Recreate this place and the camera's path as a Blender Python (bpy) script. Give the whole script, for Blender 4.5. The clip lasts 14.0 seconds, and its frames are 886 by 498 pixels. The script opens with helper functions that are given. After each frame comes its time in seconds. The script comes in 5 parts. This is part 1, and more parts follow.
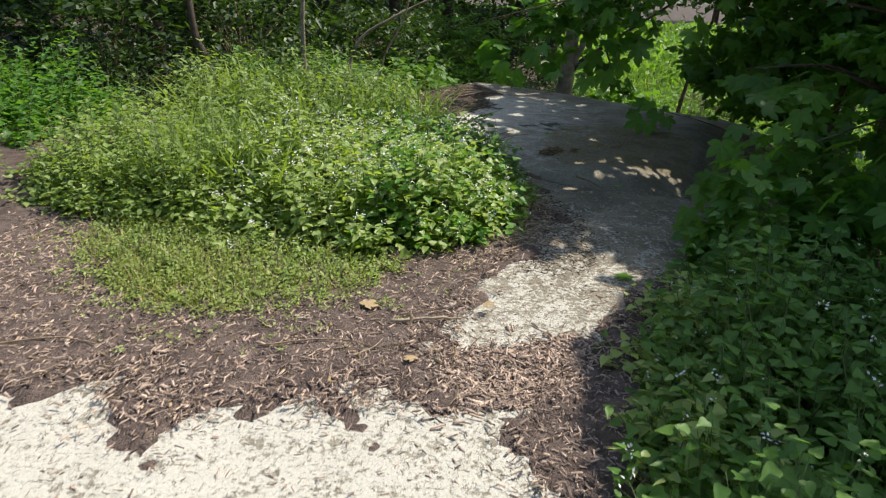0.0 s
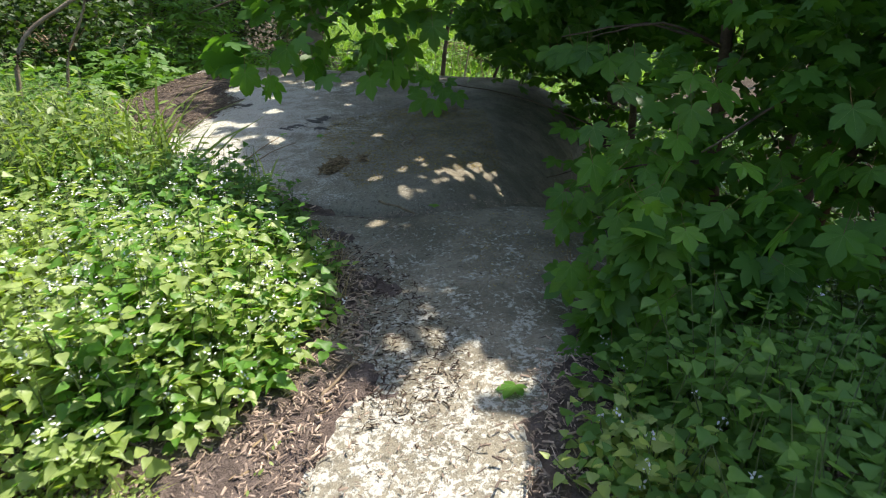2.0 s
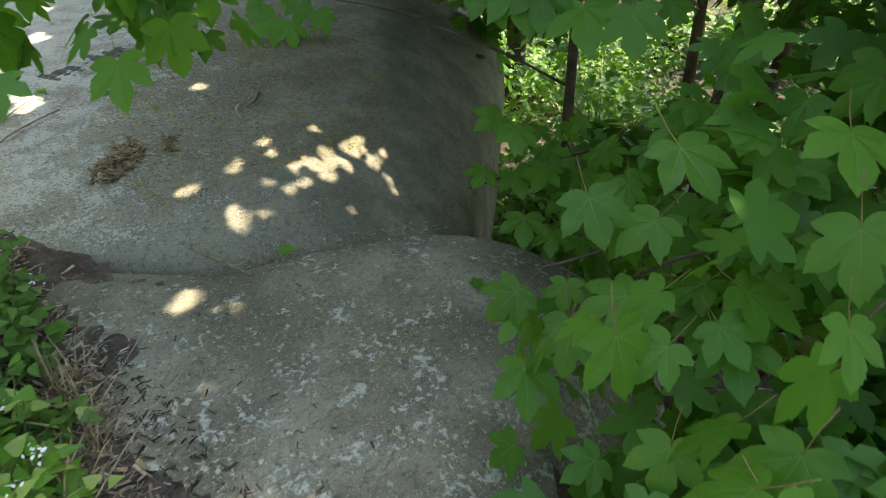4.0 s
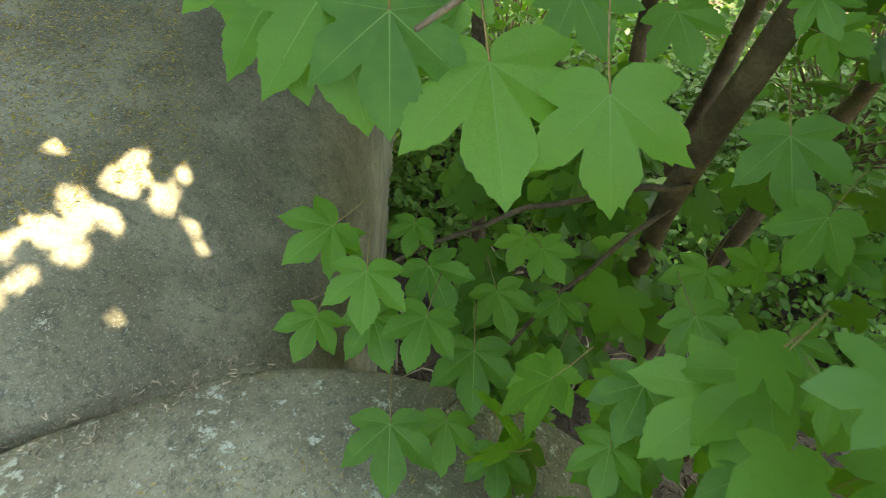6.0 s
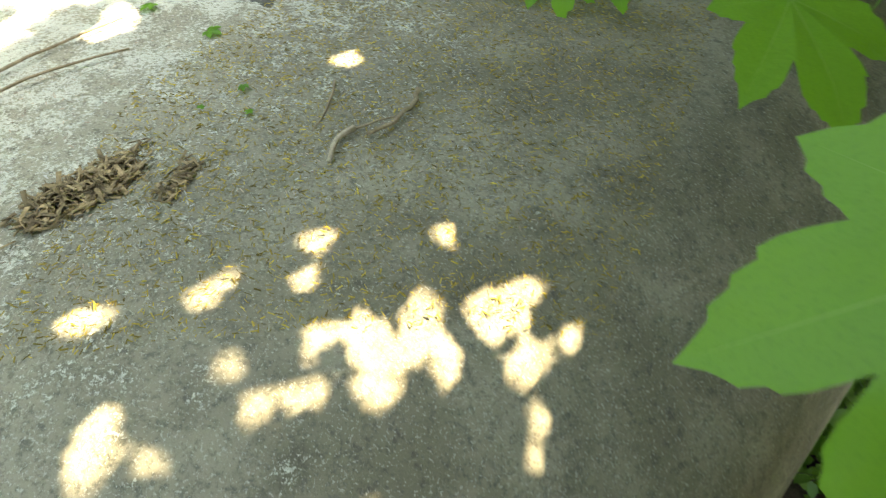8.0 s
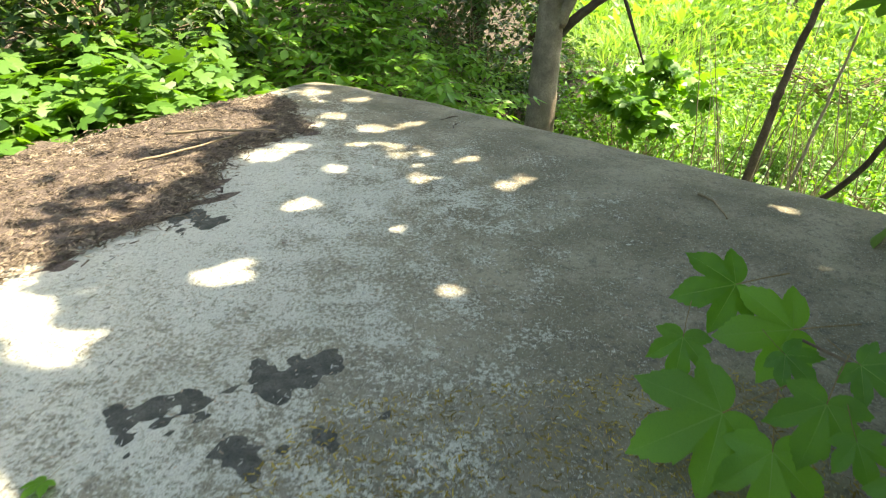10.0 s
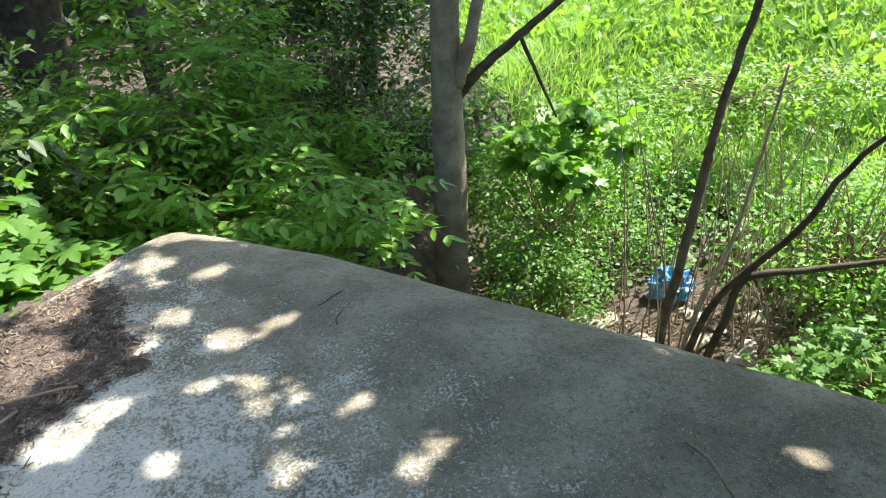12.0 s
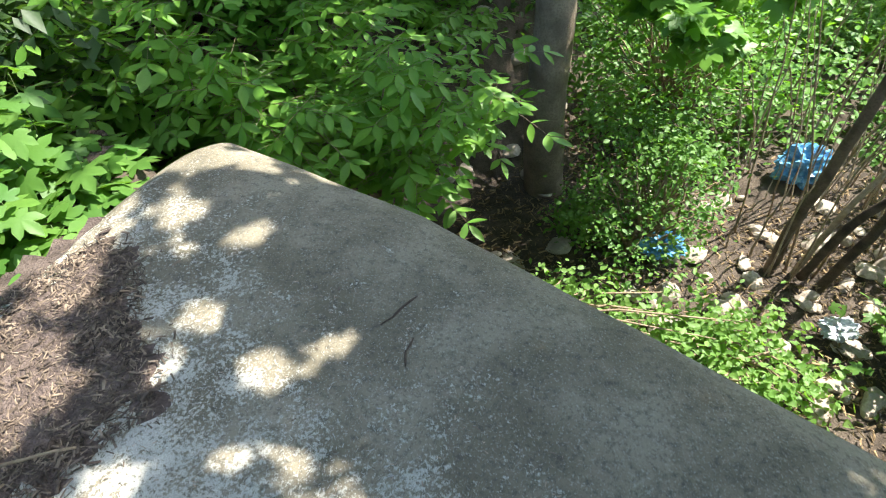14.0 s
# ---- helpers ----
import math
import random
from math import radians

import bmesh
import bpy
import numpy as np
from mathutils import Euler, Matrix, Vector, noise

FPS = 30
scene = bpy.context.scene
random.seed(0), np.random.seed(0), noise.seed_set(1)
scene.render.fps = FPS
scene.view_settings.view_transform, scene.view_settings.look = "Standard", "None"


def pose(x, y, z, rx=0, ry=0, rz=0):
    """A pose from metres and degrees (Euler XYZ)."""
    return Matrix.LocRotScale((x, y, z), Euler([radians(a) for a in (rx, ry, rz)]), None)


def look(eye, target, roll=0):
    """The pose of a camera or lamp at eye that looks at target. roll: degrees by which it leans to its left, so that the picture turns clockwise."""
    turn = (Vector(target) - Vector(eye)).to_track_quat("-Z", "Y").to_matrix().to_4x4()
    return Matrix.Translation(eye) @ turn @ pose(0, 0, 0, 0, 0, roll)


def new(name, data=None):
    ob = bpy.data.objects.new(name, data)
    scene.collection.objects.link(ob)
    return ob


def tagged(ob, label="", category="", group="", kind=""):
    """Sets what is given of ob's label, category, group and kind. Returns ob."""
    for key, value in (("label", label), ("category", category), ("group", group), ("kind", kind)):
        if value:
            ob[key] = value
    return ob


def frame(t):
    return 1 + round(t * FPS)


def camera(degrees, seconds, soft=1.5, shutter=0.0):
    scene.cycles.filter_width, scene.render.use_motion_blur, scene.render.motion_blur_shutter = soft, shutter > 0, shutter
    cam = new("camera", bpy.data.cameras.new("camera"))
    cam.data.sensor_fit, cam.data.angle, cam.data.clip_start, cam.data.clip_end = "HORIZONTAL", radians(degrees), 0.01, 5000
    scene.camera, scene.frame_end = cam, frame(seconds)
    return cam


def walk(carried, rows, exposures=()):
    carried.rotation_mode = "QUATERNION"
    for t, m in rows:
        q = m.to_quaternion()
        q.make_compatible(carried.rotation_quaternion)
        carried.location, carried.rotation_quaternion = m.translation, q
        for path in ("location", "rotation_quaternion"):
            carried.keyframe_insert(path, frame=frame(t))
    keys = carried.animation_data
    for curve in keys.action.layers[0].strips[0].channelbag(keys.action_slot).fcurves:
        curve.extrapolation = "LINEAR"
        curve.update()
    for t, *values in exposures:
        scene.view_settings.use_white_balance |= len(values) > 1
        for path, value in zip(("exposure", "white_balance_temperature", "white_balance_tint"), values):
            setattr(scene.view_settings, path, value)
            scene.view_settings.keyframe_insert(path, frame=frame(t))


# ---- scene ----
import functools

# ---------------------------------------------------------------- camera
cam = camera(68.1, 14.0, soft=1.1, shutter=0.2)
ROWS = [
    (0.0, 0.000, -0.000, 1.482, 67.62, -2.64, 1.09),
    (0.5, 0.023, 0.359, 1.597, 67.26, -1.37, -2.42),
    (1.0, -0.034, 0.767, 1.573, 67.32, -0.56, -8.57),
    (1.5, -0.047, 1.118, 1.587, 65.24, 0.16, -16.97),
    (2.0, 0.086, 1.580, 1.553, 63.83, 1.00, -21.38),
    (2.5, 0.233, 1.951, 1.535, 60.95, 0.91, -24.51),
    (3.0, 0.399, 2.390, 1.541, 59.37, 0.12, -27.76),
    (3.2, 0.480, 2.557, 1.523, 58.66, -0.24, -28.83),
    (5.3, 1.504, 3.952, 1.484, 41.37, -2.76, -35.68),
    (5.5, 1.592, 4.026, 1.469, 40.64, -2.66, -36.90),
    (6.0, 1.765, 4.184, 1.364, 39.54, -4.06, -37.68),
    (6.5, 1.876, 4.319, 1.258, 37.48, -3.03, -26.47),
    (7.0, 1.902, 4.497, 1.202, 35.69, -0.33, -13.07),
    (7.5, 1.915, 4.727, 1.136, 38.50, 0.21, -4.21),
    (8.0, 1.956, 4.919, 1.041, 43.95, 1.66, 5.86),
    (8.5, 1.882, 5.152, 0.952, 47.62, 3.21, 11.97),
    (9.0, 1.662, 5.478, 0.959, 55.81, 2.64, 11.72),
    (9.2, 1.591, 5.579, 0.982, 57.97, 1.21, 9.87),
    (11.3, 1.538, 6.849, 1.149, 64.98, 1.19, -2.24),
    (11.5, 1.568, 6.958, 1.243, 64.38, 2.01, -2.79),
    (12.0, 1.717, 7.210, 1.434, 62.83, 4.16, -5.53),
    (12.5, 1.715, 7.420, 1.538, 56.62, 3.53, -7.53),
    (13.0, 1.663, 7.707, 1.623, 52.39, 2.71, -7.81),
    (13.5, 1.657, 7.983, 1.629, 47.13, 4.41, -3.75),
    (14.0, 1.677, 8.299, 1.642, 44.07, 4.40, 1.81),
]
walk(cam, [(t, pose(x, y, z, rx, ry, rz)) for t, x, y, z, rx, ry, rz in ROWS],
     exposures=[(0.0, 0.78, 7000, 15), (1.5, 1.15, 7000, 15), (3.2, 1.9, 7400, 11), (5.3, 3.3, 9600, 3), (7.0, 3.8, 10300, 3), (8.0, 3.6, 10300, 5), (9.2, 3.1, 9800, 5), (11.3, 2.2, 6900, 13), (14.0, 2.25, 6700, 12)])

# ---------------------------------------------------------------- world and sun
SUN_DIR = Vector((0.80, 0.42, 1.30)).normalized()
world = bpy.data.worlds.new("sky")
scene.world = world
world.use_nodes = True
wn = world.node_tree
sky = wn.nodes.new("ShaderNodeTexSky")
sky.sky_type = "NISHITA"
sky.sun_disc = False
sky.sun_elevation = math.asin(SUN_DIR.z)
sky.sun_rotation = math.atan2(SUN_DIR.x, SUN_DIR.y)
wn.links.new(sky.outputs[0], wn.nodes["Background"].inputs[0])
wn.nodes["Background"].inputs[1].default_value = 0.15
sun = new("sun", bpy.data.lights.new("sun", "SUN"))
sun.data.energy = 3.5
sun.data.angle = radians(0.53)
sun.data.color = (1.0, 0.975, 0.94)
sun.matrix_world = look(SUN_DIR * 30, (0, 0, 0))


# ---------------------------------------------------------------- materials
def nodes(name):
    m = bpy.data.materials.new(name)
    m.use_nodes = True
    t = m.node_tree
    return m, t, t.nodes["Principled BSDF"]


def add(t, kind, links=(), **values):
    n = t.nodes.new(kind)
    for key, v in values.items():
        if key in n.inputs:
            n.inputs[key].default_value = v
        elif key == "op":
            n.operation = v
        elif key == "mode":
            n.blend_type = v
    for key, s in links:
        t.links.new(s, n.inputs[key])
    return n


def noise_of(t, scale, detail=5.0, rough=0.6, coord=None, dist=0.0):
    if coord is None:
        coord = add(t, "ShaderNodeTexCoord").outputs["Object"]
    return add(t, "ShaderNodeTexNoise", [("Vector", coord)], Scale=scale, Detail=detail, Roughness=rough, Distortion=dist).outputs["Fac"]


def ramp(t, src, a, b, lo=0.0, hi=1.0):
    n = t.nodes.new("ShaderNodeMapRange")
    n.interpolation_type = "SMOOTHSTEP"
    for key, v in (("From Min", a), ("From Max", b), ("To Min", lo), ("To Max", hi)):
        n.inputs[key].default_value = v
    t.links.new(src, n.inputs["Value"])
    return n.outputs[0]


def mix(t, fac, a, b, mode="MIX"):
    n = t.nodes.new("ShaderNodeMix")
    n.data_type = "RGBA"
    n.blend_type = mode
    for sock, v in ((n.inputs[0], fac), (n.inputs[6], a), (n.inputs[7], b)):
        if isinstance(v, (int, float)):
            sock.default_value = v
        elif isinstance(v, tuple):
            sock.default_value = (*v, 1.0)
        else:
            t.links.new(v, sock)
    return n.outputs[2]


def calc(t, op, a, b=0.0):
    n = t.nodes.new("ShaderNodeMath")
    n.operation = op
    for k, v in enumerate((a, b)):
        if isinstance(v, (int, float)):
            n.inputs[k].default_value = v
        else:
            t.links.new(v, n.inputs[k])
    return n.outputs[0]


def bump(t, p, height, strength=0.3, dist=0.01):
    n = add(t, "ShaderNodeBump", [("Height", height)], Strength=strength, Distance=dist)
    t.links.new(n.outputs[0], p.inputs["Normal"])


def leaf_material(name, low, high, trans=0.42, rough=0.45, pieces=False, tint=None):
    """Green leaf: a little gloss, light coming through, tone that differs from leaf to leaf."""
    m, t, p = nodes(name)
    if pieces:
        r = add(t, "ShaderNodeObjectInfo").outputs["Random"]
    else:
        r = t.nodes.new("ShaderNodeNewGeometry").outputs["Random Per Island"]
    c = mix(t, r, low, high)
    big = noise_of(t, 2.2, 2.0)
    c = mix(t, ramp(t, big, 0.35, 0.7, 0.0, 0.35), c, tint or high)
    blotch = noise_of(t, 60.0, 3.0)
    c = mix(t, ramp(t, blotch, 0.45, 0.75, 0.0, 0.25), c, low)
    t.links.new(c, p.inputs["Base Color"])
    p.inputs["Roughness"].default_value = rough
    p.inputs["Specular IOR Level"].default_value = 0.35
    tr = t.nodes.new("ShaderNodeBsdfTranslucent")
    bright = mix(t, 1.0, c, (1.5, 1.55, 0.5), "MULTIPLY")
    t.links.new(bright, tr.inputs[0])
    ms = t.nodes.new("ShaderNodeMixShader")
    ms.inputs[0].default_value = trans
    t.links.new(p.outputs[0], ms.inputs[1])
    t.links.new(tr.outputs[0], ms.inputs[2])
    t.links.new(ms.outputs[0], t.nodes["Material Output"].inputs[0])
    bump(t, p, noise_of(t, 16.0, 3.0) if pieces else blotch, 0.22 if pieces else 0.25, 0.01 if pieces else 0.004)
    return m


def plain(name, low, high, scale=8.0, rough=0.8, b=0.3, bd=0.01, fine=90.0, islands=False):
    m, t, p = nodes(name)
    n1, n2 = noise_of(t, scale), noise_of(t, fine, 3.0)
    c = mix(t, ramp(t, n1, 0.3, 0.7), low, high)
    c = mix(t, ramp(t, n2, 0.4, 0.7, 0.0, 0.4), c, tuple(v * 0.55 for v in low))
    if islands:
        r = t.nodes.new("ShaderNodeNewGeometry").outputs["Random Per Island"]
        c = mix(t, 1.0, c, mix(t, r, (0.35, 0.33, 0.32), (1.55, 1.45, 1.3)), "MULTIPLY")
    t.links.new(c, p.inputs["Base Color"])
    p.inputs["Roughness"].default_value = rough
    p.inputs["Specular IOR Level"].default_value = 0.25
    bump(t, p, n2, b, bd)
    return m


def concrete(name, way, dense, bare, scale, soft_edge, brown, grain, tone, lime=1.0, wet=None):
    """Weathered grey concrete: a lime-white crust that thins out along a direction, and an olive-brown film where it is damp."""
    m, t, p = nodes(name)
    co = add(t, "ShaderNodeTexCoord").outputs["Object"]
    sep = add(t, "ShaderNodeSeparateXYZ", [("Vector", co)])
    side = calc(t, "ADD", calc(t, "MULTIPLY", sep.outputs[0], way[0]), calc(t, "MULTIPLY", sep.outputs[1], way[1]))
    side = calc(t, "ADD", side, calc(t, "MULTIPLY", calc(t, "MAXIMUM", calc(t, "SUBTRACT", sep.outputs[1], 8.45), 0.0), 1.25))
    broad = noise_of(t, 1.1, 4.0, 0.55, co)
    mid = noise_of(t, scale, 9.0, 0.70, co, 0.3)
    fine = noise_of(t, grain, 6.0, 0.72, co)
    grit = noise_of(t, 300.0, 3.0, 0.6, co)
    grey = mix(t, ramp(t, broad, 0.3, 0.7), (0.165, 0.152, 0.112), (0.265, 0.244, 0.178))
    film = mix(t, ramp(t, noise_of(t, 3.0, 5.0, 0.6, co), 0.35, 0.7), (0.175, 0.155, 0.103), (0.315, 0.280, 0.198))
    grey = mix(t, 1.0, grey, (tone, tone, tone), "MULTIPLY")
    low = side
    if wet:
        low = calc(t, "ADD", calc(t, "MULTIPLY", sep.outputs[0], wet), calc(t, "MULTIPLY", calc(t, "MAXIMUM", calc(t, "SUBTRACT", sep.outputs[1], 8.0), 0.0), 0.8))
    damp = ramp(t, calc(t, "ADD", low, calc(t, "MULTIPLY", calc(t, "SUBTRACT", broad, 0.5), 1.6)), brown - 0.5, brown + 0.7)
    grey = mix(t, damp, grey, film)
    stain = ramp(t, noise_of(t, 7.0, 8.0, 0.72, co, 0.4), 0.50, 0.68, 0.0, 0.45)
    grey = mix(t, stain, grey, (0.085, 0.078, 0.055))
    grey = mix(t, ramp(t, noise_of(t, 38.0, 7.0, 0.78, co), 0.50, 0.64, 0.0, 0.6), grey, (0.075, 0.072, 0.06))
    grey = mix(t, ramp(t, noise_of(t, 150.0, 4.0, 0.7, co), 0.56, 0.64, 0.0, 0.75), grey, (0.42, 0.41, 0.34))
    level = ramp(t, calc(t, "ADD", side, calc(t, "MULTIPLY", calc(t, "SUBTRACT", broad, 0.5), 1.2)), dense, bare, 0.41, 0.64)
    field = calc(t, "ADD", calc(t, "MULTIPLY", mid, 0.45), calc(t, "MULTIPLY", fine, 0.55))
    crust = ramp(t, calc(t, "SUBTRACT", field, level), -soft_edge, soft_edge)
    chalk = mix(t, ramp(t, grit, 0.35, 0.7), (0.35 * lime, 0.345 * lime, 0.28 * lime), (0.50 * lime, 0.49 * lime, 0.41 * lime))
    pits = ramp(t, noise_of(t, 70.0, 6.0, 0.75, co), 0.54, 0.62, 0.0, 0.5)
    t.links.new(mix(t, pits, mix(t, crust, grey, chalk), (0.10, 0.096, 0.078)), p.inputs["Base Color"])
    p.inputs["Roughness"].default_value = 0.9
    p.inputs["Specular IOR Level"].default_value = 0.2
    h = calc(t, "ADD", calc(t, "SUBTRACT", calc(t, "MULTIPLY", crust, 0.6), calc(t, "MULTIPLY", pits, 0.7)), calc(t, "ADD", fine, calc(t, "MULTIPLY", grit, 0.4)))
    bump(t, p, h, 0.6, 0.008)
    return m


ROOF = concrete("weathered_roof_concrete", (1.0, -0.35), -2.9, 0.35, 7.0, 0.022, 1.25, 85.0, 1.35, 1.2, 1.0)
SLAB = concrete("crusted_slab_concrete", (0.5, 1.0), -1.6, 9.8, 8.0, 0.018, 3.2, 40.0, 1.3, 1.2)
SOIL = plain("forest_soil", (0.05, 0.039, 0.028), (0.12, 0.095, 0.07), 6.0, 0.95, 0.8, 0.02, 70.0)
MULCH = plain("mulch_bed", (0.08, 0.060, 0.048), (0.18, 0.138, 0.112), 14.0, 0.95, 0.9, 0.02, 110.0)
LITTER = plain("leaf_litter_chips", (0.042, 0.03, 0.022), (0.105, 0.075, 0.056), 20.0, 0.85, 0.3, 0.004, 160.0, True)
CHIPS = plain("mulch_chips", (0.25, 0.195, 0.155), (0.52, 0.43, 0.355), 20.0, 0.85, 0.3, 0.004, 160.0, True)
ROOFCHIPS = plain("dark_needle_litter", (0.085, 0.068, 0.053), (0.26, 0.215, 0.165), 20.0, 0.85, 0.3, 0.004, 160.0, True)
TWIG = plain("dry_twig_bark", (0.19, 0.14, 0.085), (0.34, 0.26, 0.165), 30.0, 0.85, 0.4, 0.003, 200.0)
PALE = plain("bleached_twig", (0.30, 0.24, 0.16), (0.48, 0.40, 0.28), 30.0, 0.8, 0.3, 0.003, 200.0)
BARK = plain("smooth_grey_bark", (0.17, 0.135, 0.092), (0.32, 0.26, 0.185), 5.0, 0.85, 0.6, 0.01, 60.0)
STEMBARK = plain("brown_maple_bark", (0.085, 0.060, 0.040), (0.19, 0.14, 0.095), 9.0, 0.85, 0.6, 0.008, 80.0)
DARKBARK = plain("dark_maple_bark", (0.045, 0.034, 0.024), (0.11, 0.082, 0.056), 9.0, 0.85, 0.6, 0.008, 80.0)
DRY = plain("dry_leaf_stalks", (0.16, 0.12, 0.07), (0.32, 0.25, 0.15), 30.0, 0.85, 0.2, 0.003, 150.0, True)
STONE = plain("rubble_stone", (0.18, 0.165, 0.14), (0.36, 0.33, 0.29), 7.0, 0.9, 0.5, 0.01, 60.0, True)
MOSS = plain("dark_moss", (0.065, 0.067, 0.056), (0.125, 0.123, 0.10), 22.0, 0.95, 0.9, 0.01, 140.0)
CATKIN = plain("yellow_blossom_litter", (0.25, 0.19, 0.04), (0.44, 0.34, 0.075), 30.0, 0.8, 0.2, 0.003, 150.0, True)
BAG = plain("blue_plastic_bag", (0.03, 0.20, 0.42), (0.22, 0.48, 0.68), 14.0, 0.35, 0.4, 0.01, 60.0)
SHEET = plain("white_plastic_scrap", (0.45, 0.50, 0.52), (0.68, 0.70, 0.70), 12.0, 0.4, 0.4, 0.01, 60.0)
PETAL = plain("white_petals", (0.66, 0.67, 0.60), (0.82, 0.82, 0.76), 30.0, 0.7, 0.1, 0.003, 90.0)
CHALK = plain("flaked_white_crust", (0.38, 0.375, 0.32), (0.56, 0.55, 0.49), 25.0, 0.9, 0.3, 0.003, 160.0)
STRAW = plain("dry_straw", (0.26, 0.20, 0.11), (0.46, 0.38, 0.23), 30.0, 0.8, 0.2, 0.003, 150.0, True)
MAPLE = leaf_material("maple_leaf", (0.065, 0.175, 0.032), (0.115, 0.26, 0.048), 0.50, 0.40)
MAPLE_PIECE = leaf_material("maple_leaf_piece", (0.062, 0.175, 0.024), (0.135, 0.305, 0.042), 0.52, 0.40, True)
VEIN = leaf_material("leaf_vein", (0.13, 0.265, 0.055), (0.18, 0.33, 0.08), 0.45, 0.5)
STALK = plain("reddish_leaf_stalk", (0.20, 0.13, 0.05), (0.30, 0.21, 0.08), 20.0, 0.5, 0.1, 0.002, 90.0)
HERB = leaf_material("herb_leaf", (0.20, 0.30, 0.07), (0.35, 0.445, 0.145), 0.42, 0.42)
# NETTLE: deep green, also the shaded copy of HERB under the maple
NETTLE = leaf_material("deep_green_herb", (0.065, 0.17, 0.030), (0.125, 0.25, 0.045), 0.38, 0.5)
GRASS = leaf_material("grass_blade", (0.15, 0.235, 0.055), (0.26, 0.36, 0.10), 0.4, 0.45)
CHICK = leaf_material("low_yellow_green_herb", (0.19, 0.235, 0.05), (0.32, 0.36, 0.10), 0.4, 0.55)
ASH = leaf_material("ash_leaflet", (0.09, 0.23, 0.03), (0.165, 0.33, 0.05), 0.42, 0.45)
# WOODS: leaf green darkened so the colour carries the wood's deep shade
WOODS = leaf_material("shade_dark_woodland_leaf", (0.02, 0.052, 0.014), (0.058, 0.115, 0.028), 0.34, 0.5)
# SUNNY: meadow green, also the sun-brightened colour of bushes, sprouts and undergrowth
SUNNY = leaf_material("sunlit_green_leaf", (0.11, 0.235, 0.045), (0.20, 0.34, 0.085), 0.45, 0.5)
BROAD = leaf_material("broad_herb_leaf", (0.085, 0.22, 0.03), (0.15, 0.32, 0.05), 0.42, 0.45)
TURF = leaf_material("meadow_grass", (0.19, 0.34, 0.09), (0.29, 0.44, 0.15), 0.42, 0.5)
STEM = plain("green_stem", (0.07, 0.11, 0.03), (0.13, 0.17, 0.06), 20.0, 0.6, 0.1, 0.002, 90.0)


# ---------------------------------------------------------------- mesh makers
def mesh_of(name, verts, faces, mat, smooth=False):
    me = bpy.data.meshes.new(name)
    me.from_pydata([tuple(v) for v in verts], [], [tuple(f) for f in faces])
    for mm in (mat if isinstance(mat, (list, tuple)) else [mat]):
        me.materials.append(mm)
    if smooth:
        me.polygons.foreach_set("use_smooth", [True] * len(me.polygons))
    me.update()
    return me


def part(name, me, parent, label="", m=None):
    ob = new(name, me)
    ob.parent = parent
    if m is not None:
        ob.matrix_basis = m
    return tagged(ob, label, kind="stuff" if name in ("twig_mass", "foliage", "crown", "flowers") else "")


def thing(name, label, category, group="", kind="", at=(0, 0, 0)):
    ob = new(name)
    ob.location = at
    ob.empty_display_size = 0.1
    return tagged(ob, label, category, group, kind)


def tube_data(points, radii, sides=7):
    """A bent tapering tube with closed ends."""
    pts = [Vector(p) for p in points]
    verts, faces = [], []
    for i, p in enumerate(pts):
        d = (pts[min(i + 1, len(pts) - 1)] - pts[max(i - 1, 0)]).normalized()
        side = d.cross(Vector((0.31, 0.17, 0.93))).normalized()
        up = side.cross(d)
        for k in range(sides):
            a = 2 * math.pi * k / sides
            verts.append(p + (side * math.cos(a) + up * math.sin(a)) * radii[i])
    for i in range(len(pts) - 1):
        for k in range(sides):
            j = (k + 1) % sides
            faces.append((i * sides + k, i * sides + j, (i + 1) * sides + j, (i + 1) * sides + k))
    faces.append(tuple(range(sides))[::-1])
    faces.append(tuple((len(pts) - 1) * sides + k for k in range(sides)))
    return verts, faces


def tube(name, points, r0, r1, mat, sides=7, wobble=0.0, steps=4, rng=random):
    """Resamples the points, wobbles them and makes the tube's mesh."""
    pts = [Vector(p) for p in points]
    out, n = [], len(pts) - 1
    for i in range(n):
        p0, p1, p2, p3 = pts[max(i - 1, 0)], pts[i], pts[i + 1], pts[min(i + 2, n)]
        for s in range(steps):
            u = s / steps
            q = 0.5 * (2 * p1 + (p2 - p0) * u + (2 * p0 - 5 * p1 + 4 * p2 - p3) * u * u + (3 * p1 - p0 - 3 * p2 + p3) * u ** 3)
            out.append(q + Vector((rng.uniform(-1, 1), rng.uniform(-1, 1), rng.uniform(-1, 1))) * wobble)
    out.append(pts[-1])
    m = len(out) - 1
    radii = [r0 + (r1 - r0) * i / m for i in range(m + 1)]
    v, f = tube_data(out, radii, sides)
    return mesh_of(name, v, f, mat, True)


def join_tubes(name, tubes, mat):
    verts, faces = [], []
    for pts, radii, sides in tubes:
        v, f = tube_data(pts, radii, sides)
        o = len(verts)
        verts += v
        faces += [tuple(i + o for i in q) for q in f]
    return mesh_of(name, verts, faces, mat, True)


